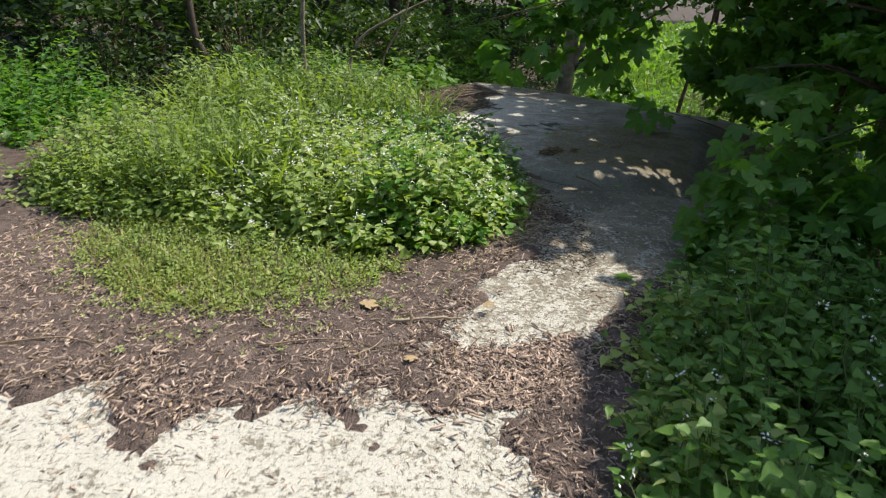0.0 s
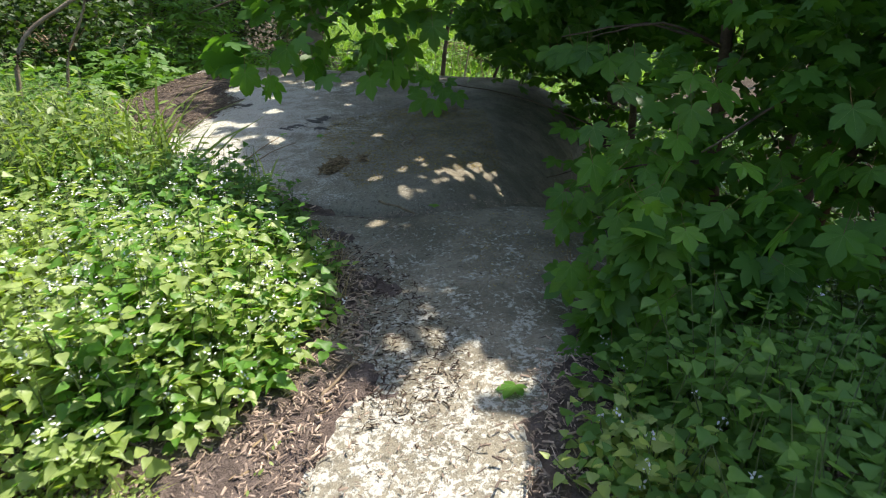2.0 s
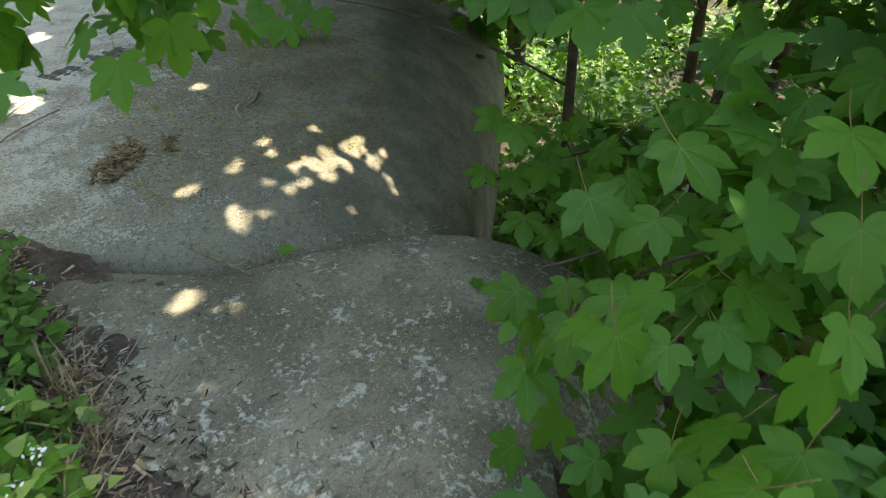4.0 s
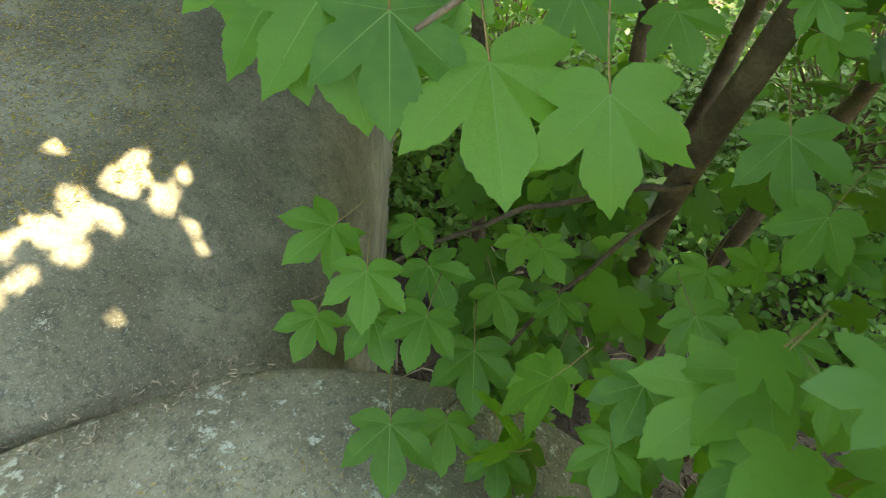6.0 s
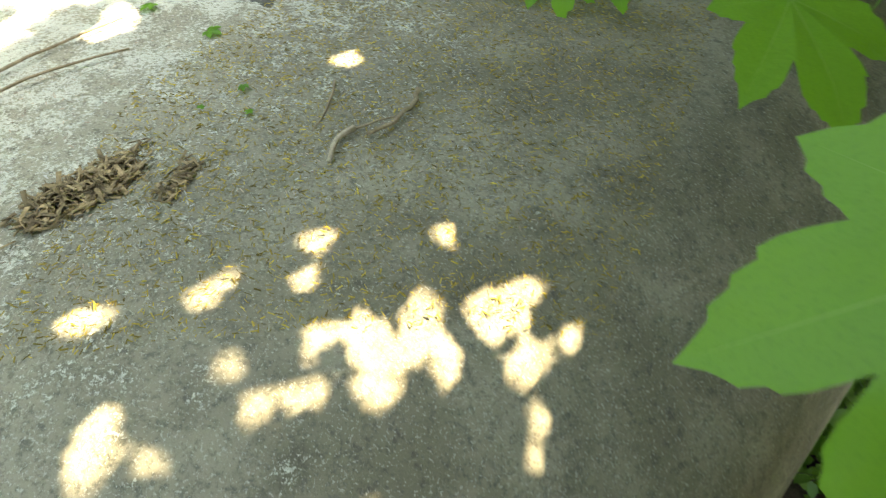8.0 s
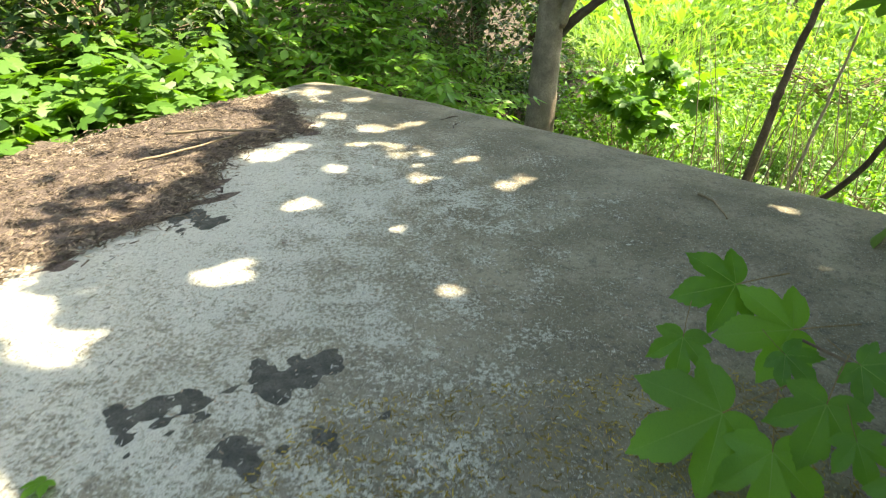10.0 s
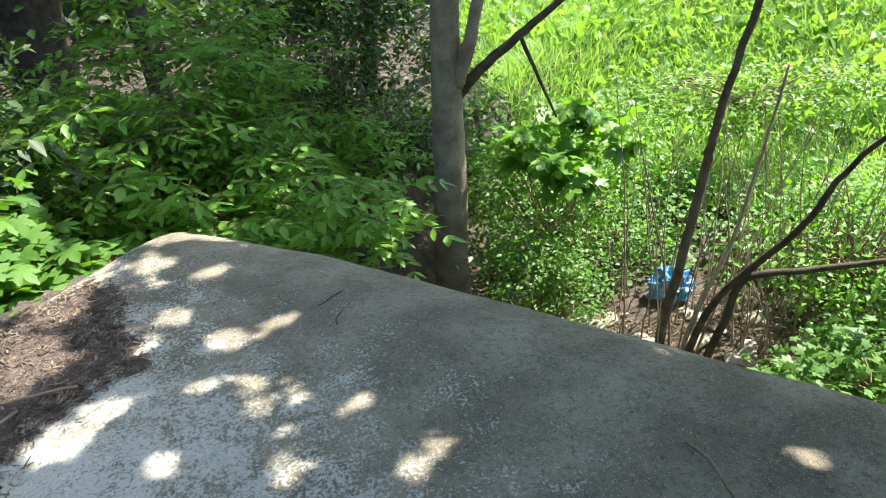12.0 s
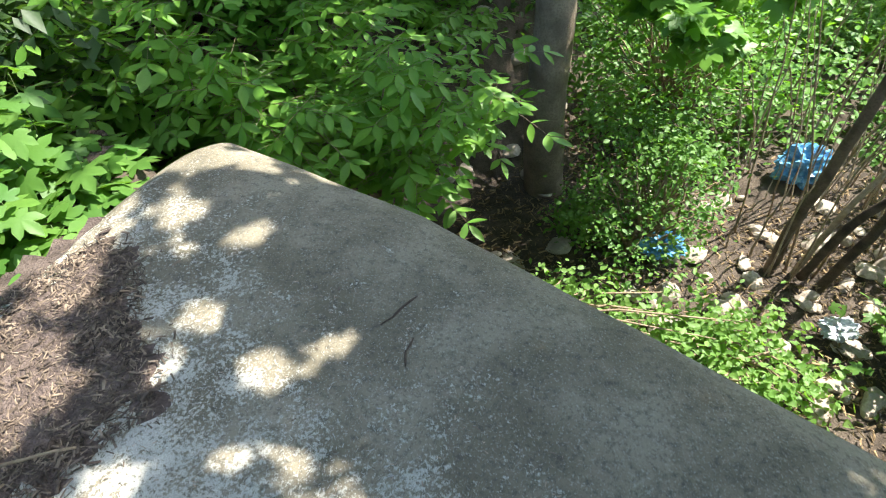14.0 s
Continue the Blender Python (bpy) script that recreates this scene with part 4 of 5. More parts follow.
put_leaf(2.268, 4.684, 0.886, 149, -23, 11, 0.192, 0, 0.10)
put_leaf(2.331, 4.542, 0.902, 149, -44, 18, 0.150, 1, 0.10)
put_leaf(2.150, 4.870, 0.930, 165, -33, 9, 0.185, 2, 0.10)
put_leaf(2.191, 4.793, 0.924, 146, -36, -0, 0.160, 3, 0.10)
put_leaf(1.988, 4.797, 0.263, 145, -15, -6, 0.149, 0)
put_leaf(1.980, 4.847, 0.387, 139, -12, -10, 0.093, 1)
put_leaf(1.944, 4.884, 0.382, 117, 4, -22, 0.070, 2)
put_leaf(2.128, 4.762, 0.476, 141, -19, -3, 0.110, 3)
put_leaf(2.138, 4.888, 0.467, 97, -6, -26, 0.114, 4)
put_leaf(2.222, 4.706, 0.325, 125, -15, -6, 0.114, 5)
put_leaf(2.302, 4.641, 0.213, 140, -15, 4, 0.136, 6)
put_leaf(2.069, 4.605, 0.227, 143, -9, -0, 0.133, 7)
put_leaf(2.186, 4.576, 0.143, 137, -6, 1, 0.105, 8)
put_leaf(2.214, 4.460, 0.176, 140, -3, 6, 0.098, 9)
put_leaf(2.529, 4.708, 0.315, 170, -7, 22, 0.089, 10)
put_leaf(2.532, 4.630, 0.218, 135, -14, 7, 0.084, 11)
put_leaf(2.419, 4.712, 0.245, 158, -14, 13, 0.108, 12)
put_leaf(2.305, 4.861, 0.395, 131, -16, -5, 0.075, 13)
put_leaf(2.407, 4.342, 0.614, 152, -5, 24, 0.091, 14)
put_leaf(2.287, 4.236, 0.696, 84, -20, -6, 0.133, 15)
put_leaf(2.286, 4.319, 0.582, 112, -13, 3, 0.095, 16)
put_leaf(2.256, 4.154, 0.671, 72, -11, -7, 0.085, 17)
put_leaf(2.655, 4.431, 0.767, 142, -32, 24, 0.126, 18)
put_leaf(2.797, 4.508, 0.846, 176, 12, 50, 0.079, 19)
put_leaf(2.209, 4.293, 0.532, 123, -2, 7, 0.079, 20)
put_leaf(2.310, 4.159, 0.779, 151, 16, 33, 0.065, 21)
put_leaf(2.702, 4.361, 0.481, 29, 17, -37, 0.078, 22)
put_leaf(2.697, 4.281, 0.615, 161, 9, 38, 0.078, 23)
put_leaf(2.429, 4.704, 0.928, 172, -29, 32, 0.106, 24)
put_leaf(2.621, 4.658, 0.861, 162, -29, 31, 0.096, 25)
put_leaf(2.588, 4.472, 0.988, 155, -15, 37, 0.061, 26)
put_leaf(2.155, 4.789, 0.282, 162, -15, 7, 0.117, 27)
put_leaf(2.154, 4.898, 0.415, -169, 1, 21, 0.060, 28)
put_leaf(2.291, 4.791, 0.342, 168, -16, 14, 0.113, 29)
put_leaf(2.568, 4.787, 0.250, 115, -20, -6, 0.090, 30)
put_leaf(2.651, 4.430, 0.445, 105, -26, -0, 0.101, 31)
put_leaf(2.528, 4.241, 0.575, 146, -2, 27, 0.081, 32)
put_leaf(2.383, 4.211, 0.579, 159, 14, 29, 0.076, 33)
put_leaf(2.293, 4.776, 0.940, 132, -36, -5, 0.075, 34)
put_leaf(2.063, 4.848, 0.287, 123, -9, -14, 0.099, 35)
put_leaf(1.531, 4.452, 1.232, 146, -29, -24, 0.112, 4)
put_leaf(1.619, 4.505, 1.228, 172, -63, 3, 0.150, 5)
put_leaf(2.108, 4.941, 0.898, 164, -27, 13, 0.146, 2, 0.10)
put_leaf(2.125, 5.079, 0.890, 155, -40, 1, 0.138, 4, 0.10)
put_leaf(2.138, 5.365, 0.835, 208, -28, 0, 0.105, 3, 0.10)
put_leaf(1.560, 4.450, 1.310, 233, -55, 0, 0.170, 5, 0.10)
put_leaf(2.107, 6.975, 0.170, 170, -49, 5, 0.152, 44)
put_leaf(2.040, 7.058, 0.185, 103, -23, -43, 0.202, 45)
put_leaf(1.993, 7.211, 0.254, 161, -49, -7, 0.102, 46)
put_leaf(2.194, 7.180, 0.304, 90, -8, -51, 0.156, 47)
put_leaf(2.209, 6.923, 0.249, -173, -37, 21, 0.081, 48)
put_leaf(2.162, 7.125, 0.281, -144, -22, 40, 0.081, 49)
put_leaf(2.237, 6.798, 0.262, -174, -44, 22, 0.130, 50)
put_leaf(2.122, 7.319, 0.326, 96, -12, -51, 0.143, 51)
put_leaf(2.187, 6.997, 0.267, 143, -50, -14, 0.131, 52)
put_leaf(2.258, 7.050, 0.317, -140, -14, 46, 0.091, 53)

# thick low leaves beside the slab
rl = random.Random(9)
count = 0
while count < 215:
    x, y = rl.uniform(1.32, 2.7), rl.uniform(3.0, 4.5)
    if x < 1.36 + max(0, y - 3.7) * 0.7:
        continue
    z = rl.uniform(0.04, 0.30 + 0.75 * min(1.0, (x - 1.25) / 0.55))
    if y > 3.9:
        z = min(z, rl.uniform(0.05, 0.75))
    put_leaf(x, y, z, rl.uniform(60, 190) if rl.random() < .8 else rl.uniform(0, 360), rl.uniform(-60, -8), rl.gauss(0, 18), rl.uniform(0.085, 0.135), count)
    count += 1
# leaves that hang over the walk from the low branch
count = 0
while count < 78:
    x, y = rl.uniform(0.05, 2.6), rl.uniform(4.95, 5.5)
    z = 0.84 + abs(rl.gauss(0, 0.30)) + (0.55 if abs(x - 1.9) < 0.5 else 0.0)
    put_leaf(x, y, z, rl.uniform(120, 240), rl.uniform(-85, -35), rl.gauss(0, 20), rl.uniform(0.10, 0.15), count)
    count += 1
# the rest of the crown, over and beyond the walk; some unseen clusters only add shade
rng = np.random.default_rng(50)
crowns = []
for c, r, n, k in (((3.7, 5.8, 1.9), (1.5, 1.6, 1.0), 2800, 50), ((3.9, 4.2, 1.4), (1.3, 1.3, 1.0), 2200, 46), ((3.9, 5.0, 3.0), (1.6, 1.6, 0.6), 1900, 50), ((1.7, 5.0, 1.75), (1.2, 0.55, 0.20), 420, 16), ((1.6, 5.3, 1.15), (1.1, 0.3, 0.35), 420, 24), ((3.0, 7.4, 1.0), (0.6, 0.5, 0.45), 500, 16), ((3.9, 7.6, 0.6), (0.8, 0.8, 0.9), 700, 20), ((1.95, 3.6, 0.45), (0.5, 0.5, 0.38), 420, 24), ((1.62, 3.35, 0.4), (0.24, 0.22, 0.34), 120, 10), ((5.2, 6.6, 3.8), (1.9, 1.9, 1.2), 3000, 60), ((0.85, 5.15, 1.15), (0.8, 0.3, 0.36), 170, 14), ((2.7, 5.2, 1.4), (0.6, 0.5, 0.55), 320, 16), ((3.0, 6.3, 0.9), (0.7, 0.7, 0.5), 260, 14),
                   ((2.2, 7.0, 2.9), (0.75, 0.55, 0.3), 330, 14), ((5.3, 6.0, 1.6), (1.2, 1.2, 0.7), 1200, 24), ((0.75, 5.1, 1.42), (0.6, 0.35, 0.14), 110, 10), ((3.3, 3.2, 0.8), (0.9, 0.7, 0.7), 700, 24), ((3.2, 5.0, -0.5), (0.6, 0.6, 0.5), 230, 14), ((3.4, 7.2, 2.4), (1.0, 0.9, 0.6), 600, 16), ((3.1, 2.7, 2.6), (1.4, 1.4, 0.7), 2000, 34), ((2.4, 6.0, 1.9), (1.0, 0.8, 0.25), 330, 16), ((2.6, 4.4, 1.9), (0.9, 0.9, 0.35), 420, 16), ((2.5, 3.9, 1.0), (0.6, 0.6, 0.45), 260, 14), ((4.7, 7.4, 0.6), (0.9, 1.2, 1.0), 900, 24)):
    p, cl = cloud(rng, n, c, r, k, 0.2, 0.3)
    crowns.append(p)
p = np.vstack(crowns)
keep = np.ones(len(p), bool)
for w in WALK:
    keep &= np.linalg.norm(p - w, axis=1) > 0.42
    keep &= (np.hypot(p[:, 0] - w[0], p[:, 1] - w[1]) > 0.34) | (np.abs(p[:, 2] - w[2]) > 0.95)
p = p[keep]
away = np.min(np.linalg.norm(p[:, None, :] - WALK[None, ::4, :], axis=2), axis=1)
part("crown", leaves("crown", "maple", p, np.where(away < 1.3, 0.098, 0.135) * rng.uniform(0.6, 1.25, len(p)), MAPLE, rng, (-1.0, 0.1), 0.4, flecks=True), maple, m=inv_maple)
# unseen high crown that shades: small leaves that fill in between the flecks, and the dense top
high = []
for x0, x1, y0, y1, z0, z1, n in ((0.4, 2.7, 5.1, 6.8, 2.1, 2.7, 15000), (0.9, 3.2, 2.6, 5.3, 2.5, 3.2, 7000)):
    q = np.column_stack([rng.uniform(x0, x1, n), rng.uniform(y0, y1, n), rng.uniform(z0, z1, n)])
    q[:, :2] += q[:, 2:3] * SHIFT
    high.append(q)
q = np.vstack(high)
part("crown", leaves("crown", "maple", q, rng.uniform(0.032, 0.072, len(q)), MAPLE, rng, (-0.6, 0.3), 0.4, flecks=True), maple, m=inv_maple)
# leaf clouds above the view, added only to shade ravine and path
q, cl = cloud(rng, 6000, (10.8, 7.6, 4.8), (2.8, 3.2, 1.0), 60, 0.2, 0.1)
part("crown", leaves("crown", "rhomb", q, 0.24 * rng.uniform(0.6, 1.25, len(q)), MAPLE, rng, (-0.8, 0.3), 0.4, flecks=True), maple, m=inv_maple)
q, cl = cloud(rng, 6000, (7.8, 7.4, 4.8), (2.4, 2.8, 1.0), 60, 0.2, 0.1)
part("crown", leaves("crown", "rhomb", q, 0.22 * rng.uniform(0.6, 1.25, len(q)), MAPLE, rng, (-0.8, 0.3), 0.4, flecks=True), maple, m=inv_maple)
q, cl = cloud(rng, 9000, (4.9, 5.4, 4.6), (2.6, 3.2, 1.2), 80, 0.2, 0.1)
part("crown", leaves("crown", "rhomb", q, 0.2 * rng.uniform(0.6, 1.25, len(q)), MAPLE, rng, (-0.8, 0.3), 0.4, flecks=True), maple, m=inv_maple)


herb_patch("ravine_herbs", [(3.2, 6.6), (4.2, 7.8), (7.5, 9.5), (9.0, 6.0), (7.0, 3.2), (5.4, 3.2), (4.9, 5.2), (4.2, 6.2)], 2200, 0.42, 0.10, "small", NETTLE, "green ground cover in the ravine", 38, 0.3, -2.36, 8)
herb_patch("ravine_herbs", [(4.4, 2.0), (7.5, 3.0), (9.5, 6.5), (8.0, 10.0), (12.0, 9.0), (12.0, 1.0), (6.0, -1.0)], 1800, 0.7, 0.16, "small", NETTLE, "sunlit ground cover on the far bank", 39, 0.3, -1.9, 8)
shrub("bushy_shrub", (5.4, 7.6, -2.2), (5.4, 7.4, -1.4), (1.3, 1.2, 0.8), 2600, 0.10, "small", ASH, "light green shrub below the maple", 89, 50)
shrub("bushy_shrub", (6.6, 5.2, -2.0), (6.6, 5.2, -0.8), (1.0, 1.8, 0.9), 3000, 0.11, "small", NETTLE, "sunlit shrub behind the maple", 90, 60)
# added tree, outside the view, that dapples the roof with shade
shade_tree = tree("shade_tree", (5.6, 9.2, -2.3), 6.5, 0.14, (4.75, 9.7, 3.4), (2.25, 2.7, 1.0), 9600, 0.14, "maple", MAPLE, DARKBARK, "tall maple added out of view beside the roof to shade it", 140, (-0.4, 0.4), 90, 9, 0.14)
# extra unseen leaves, set sunward of the roof to deepen its shade
n = 5500
q = np.column_stack([rng.uniform(0.3, 3.1, n), rng.uniform(7.0, 10.3, n), rng.uniform(3.6, 4.8, n)])
q[:, :2] += q[:, 2:3] * SHIFT
part("crown", leaves("crown", "maple", q, rng.uniform(0.05, 0.11, n), MAPLE, rng, (-0.6, 0.3), 0.4, flecks=True), shade_tree, m=Matrix.Translation(-shade_tree.location))
# wood behind the herbs
WOOD = [(-7.5, 9.5, 7, 0.14), (-4.6, 10.5, 8, 0.16), (-4.6, 14.8, 7.5, 0.14), (-6.0, 13.5, 9, 0.18), (-3.0, 16.8, 9.0, 0.48), (-9.5, 7.0, 8, 0.16), (-10.5, 11.5, 9, 0.2), (-0.2, 18.0, 9, 0.2), (-12.0, 3.0, 8, 0.18)]
for i, (x, y, h, r) in enumerate(WOOD):
    z = float(ground_height(np.array([x]), np.array([y]))[0])
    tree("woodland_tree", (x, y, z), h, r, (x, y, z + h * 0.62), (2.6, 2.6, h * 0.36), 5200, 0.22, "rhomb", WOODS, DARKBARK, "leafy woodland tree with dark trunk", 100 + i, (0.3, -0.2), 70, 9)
for i, (x, y, w, h) in enumerate([(-4.4, 8.6, 1.3, 1.5), (-2.9, 9.6, 1.2, 1.6), (-1.2, 10.9, 1.1, 1.1), (-6.6, 8.8, 1.5, 1.6), (-8.8, 8.2, 1.6, 1.7), (-4.6, 12.4, 1.5, 1.2), (-8.5, 4.6, 1.4, 1.5)]):
    z = float(ground_height(np.array([x]), np.array([y]))[0])
    shrub("undergrowth_shrub", (x, y, z), (x, y, z + h * 0.5), (w, w, h * 0.62), 3200, 0.11, "rhomb", WOODS, "dense woodland shrub, leaves coloured dark for deep shade", 130 + i, 50)
# added trees: crowns stay above the view and only cast shade
for i, (x, y, h) in enumerate([(-1.4, 16.5, 9.5), (-5.2, 17.0, 10), (-7.6, 12.6, 10), (-9.6, 15.6, 10), (-2.2, 12.8, 9.0), (-11.5, 9.8, 10)]):
    z = float(ground_height(np.array([x]), np.array([y]))[0])
    tree("shade_casting_tree", (x, y, z), h, 0.17, (x, y, z + h * 0.86), (3.0, 3.0, 1.5), 5200, 0.32, "rhomb", WOODS, DARKBARK, "tall tree added for its unseen crown's shade on the wood", 160 + i, (0.2, -0.2), 70, 8)
tree("shade_casting_tree", (2.6, 18.6, -0.6), 8.5, 0.17, (5.4, 17.4, 6.6), (2.3, 2.0, 1.0), 4200, 0.3, "rhomb", WOODS, DARKBARK, "tall tree added for its unseen crown's shade on the ravine", 170, (1.5, -0.6), 60, 8)
tree("shade_casting_tree", (1.4, 17.9, -0.8), 8.5, 0.15, (3.3, 15.3, 7.0), (1.9, 1.5, 0.8), 2400, 0.28, "rhomb", WOODS, DARKBARK, "tall tree added for its unseen crown's shade on the ash shrubs", 171, (1.0, -1.2), 50, 7)
# two thin trunks and bare twigs in front of the dark wood
for i, (pts, r, m) in enumerate([([(-1.70, 7.95, -0.1), (-1.76, 8.0, 0.6), (-1.74, 8.0, 1.3), (-1.6, 8.1, 2.6)], 0.035, BARK),
                                 ([(-2.85, 8.0, -0.1), (-2.92, 8.0, 0.45), (-3.04, 8.0, 0.9), (-3.2, 8.2, 2.4)], 0.055, DARKBARK),
                                 ([(-1.25, 7.9, -0.1), (-1.15, 8.0, 0.7), (-0.7, 8.1, 1.05), (-0.2, 8.2, 1.3)], 0.022, BARK),
                                 ([(-0.9, 7.8, -0.1), (-0.8, 7.9, 0.6), (-0.55, 8.0, 1.15), (-0.5, 8.0, 2.2)], 0.014, TWIG)]):
    ob = new("young_trunk", tube("young_trunk", pts, r, r * 0.6, m, 8, r * 0.12, 5, random.Random(i)))
    tagged(ob, "thin bare grey trunk at the wood edge", "tree", "young trunks")

# tree beyond the corner, with its fork
foot = (2.15, 12.95, float(ground_height(np.array([2.15]), np.array([12.95]))[0]))
grey_tree = thing("grey_tree", "smooth grey forked tree standing in the ravine", "tree", at=foot)
inv = Matrix.Translation(-Vector(foot))
part("trunk", tube("trunk", [(2.16, 12.9, -2.5), (2.13, 12.9, -1.6), (2.17, 12.9, -0.9), (2.19, 12.9, -0.2), (2.21, 12.9, 0.45), (2.26, 12.95, 1.6), (2.2, 13.0, 3.6)], 0.185, 0.10, BARK, 14, 0.006, 5, random.Random(3)), grey_tree, m=inv)
part("limb", tube("limb", [(2.27, 12.9, -0.02), (2.5, 12.9, 0.21), (2.84, 12.9, 0.46), (3.2, 12.9, 0.72), (4.2, 13.0, 1.4)], 0.055, 0.02, DARKBARK, 8, 0.006, 5, random.Random(4)), grey_tree, m=inv)
part("limb", tube("limb", [(2.28, 12.85, 0.1), (2.42, 12.8, 0.5), (2.6, 12.8, 1.2), (3.0, 12.8, 2.6)], 0.07, 0.03, BARK, 8, 0.006, 5, random.Random(5)), grey_tree, m=inv)
part("limb", tube("limb", [(2.84, 12.9, 0.5), (3.0, 12.85, 0.1), (3.15, 12.8, -0.25)], 0.022, 0.010, DARKBARK, 6, 0.004, 4, random.Random(6)), grey_tree, m=inv)
rng = np.random.default_rng(61)
pts, cl = cloud(rng, 3600, (3.4, 13.6, 3.6), (2.0, 1.8, 1.5), 60, 0.15)
part("crown", leaves("crown", "maple", pts, 0.13 * rng.uniform(0.6, 1.25, len(pts)), ASH, rng, flecks=True), grey_tree, m=inv)
pts, cl = cloud(rng, 260, (3.3, 12.9, -0.6), (0.55, 0.4, 0.35), 12, 0.25)
part("foliage", leaves("foliage", "maple", pts, 0.15 * rng.uniform(0.7, 1.25, len(pts)), ASH, rng), grey_tree, "sunlit young leaves on a low branch", m=inv)

# sapling and bare thicket in the ravine
sap = thing("leaning_sapling", "bare leaning sapling with forked grey-brown stems", "tree", at=(3.85, 11.83, -2.35))
inv = Matrix.Translation(-sap.location)
part("trunk", tube("trunk", [(3.83, 11.84, -2.5), (3.86, 11.83, -1.92), (3.94, 11.79, -1.28), (4.04, 11.75, -0.45), (4.06, 11.74, -0.25), (4.10, 11.73, 0.0), (4.18, 11.7, 0.45), (4.4, 11.6, 1.6), (4.5, 11.5, 3.2)], 0.046, 0.022, STEMBARK, 9, 0.008, 5, random.Random(7)), sap, m=inv)
part("limb", tube("limb", [(4.1, 11.66, -2.5), (4.29, 11.6, -1.77), (4.39, 11.56, -1.36), (4.78, 11.39, -1.24), (5.33, 11.14, -1.07), (6.2, 10.8, -0.8)], 0.04, 0.018, DARKBARK, 8, 0.005, 5, random.Random(8)), sap, m=inv)
part("limb", tube("limb", [(4.0, 11.7, -2.3), (4.2, 11.64, -1.6), (4.68, 11.43, -0.88), (4.84, 11.36, -0.5), (5.09, 11.25, -0.12), (5.8, 11.0, 0.5)], 0.035, 0.016, DARKBARK, 8, 0.005, 5, random.Random(9)), sap, m=inv)
part("limb", tube("limb", [(4.0, 11.8, -2.4), (4.12, 11.75, -1.7), (4.3, 11.7, -1.1), (4.42, 11.7, -0.5), (4.55, 11.7, 0.3)], 0.026, 0.010, PALE, 7, 0.005, 5, random.Random(10)), sap, m=inv)
rr = random.Random(77)
for i in range(75):
    x, y = rr.uniform(3.5, 5.9), rr.uniform(11.5, 13.4)
    z = float(ground_height(np.array([x]), np.array([y]))[0])
    h = rr.uniform(1.0, 2.7)
    lx, ly = rr.uniform(-.5, .8), rr.uniform(-.3, .3)
    ob = new("bare_stem", tube("bare_stem", [(x, y, z - 0.05), (x + lx * .2, y + ly * .2, z + h * .35), (x + lx * .6, y + ly, z + h * .7), (x + lx, y + ly, z + h)], rr.uniform(.006, .013), 0.002, rr.choice([TWIG, PALE, BARK]), 5, 0.01, 4, rr))
    tagged(ob, "thin bare brown shoot in the ravine thicket", "shoot", "thicket shoots")


# ash shrub with compound leaves at the roof corner
def ash_shrub(foot, centre, radii, n, label, seed):
    rng = np.random.default_rng(seed)
    group = thing("ash_shrub", label, "shrub", at=foot)
    inv = Matrix.Translation(-Vector(foot))
    pts, cl = cloud(rng, n, centre, radii, 26, 0.22, 0.35)
    pts[:, 2] = np.maximum(pts[:, 2], ground_height(pts[:, 0], pts[:, 1]) + 0.05)
    stems, pos, yaw, size = [], [], [], []
    for c in cl:
        c = Vector(c)
        a = Vector(foot) + Vector((rng.normal(0, .1), rng.normal(0, .1), 0))
        stems.append(([a, a.lerp(c, .5) + Vector((0, 0, .12)), c], [0.013, 0.009, 0.003], 5))
    for p in pts:
        w = rng.uniform(0, 6.28)
        d = np.array([-math.sin(w), math.cos(w), rng.uniform(-.55, .1)])
        ln = rng.uniform(0.21, 0.35)
        stems.append(([Vector(p), Vector(p + d * ln * .55 + [0, 0, .012]), Vector(p + d * ln)], [0.0016, 0.0014, 0.001], 3))
        for k in range(3):
            f = 0.34 + 0.3 * k
            for sgn in (-1, 1):
                pos.append(p + d * ln * f)
                yaw.append(w + sgn * 1.05)
                size.append(ln * 0.38)
        pos.append(p + d * ln)
        yaw.append(w)
        size.append(ln * 0.42)
    part("twig_mass", join_tubes("twig_mass", stems, TWIG), group, m=inv)
    part("foliage", leaves("foliage", "lance", np.array(pos), np.array(size), ASH, rng, (-0.5, 0.15), 0.25, np.array(yaw)), group, m=inv)
    return group


ash_shrub((0.9, 12.0, -1.6), (0.75, 11.75, -0.62), (1.15, 0.75, 0.65), 800, "ash shrub with compound leaves below the roof corner", 71)
ash_shrub((-0.4, 12.2, -1.0), (-0.35, 12.1, -0.15), (1.1, 0.9, 0.75), 750, "leafy ash shrub beside the roof corner", 72)
ash_shrub((-1.6, 11.6, -0.6), (-1.6, 11.6, -0.25), (1.0, 0.8, 0.5), 600, "leafy ash shrub at the wood edge", 74)
ash_shrub((1.3, 13.9, -2.2), (1.1, 13.9, -1.0), (0.9, 0.6, 0.7), 420, "ash shrub in the shade of the grey tree", 75)
ash_shrub((0.2, 13.5, -1.8), (0.1, 13.4, 0.1), (1.3, 0.9, 1.0), 700, "tall ash shrub behind the corner", 73)
shrub("bushy_shrub", (2.9, 12.1, -2.3), (2.75, 12.15, -1.75), (0.62, 0.6, 0.62), 5200, 0.045, "small", NETTLE, "dense fine-leaved green shrub in the ravine", 81, 60)
shrub("bushy_shrub", (3.4, 13.8, -2.2), (3.4, 13.6, -1.2), (1.2, 0.8, 1.0), 4200, 0.07, "small", ASH, "light green shrub behind the sapling", 82, 60)
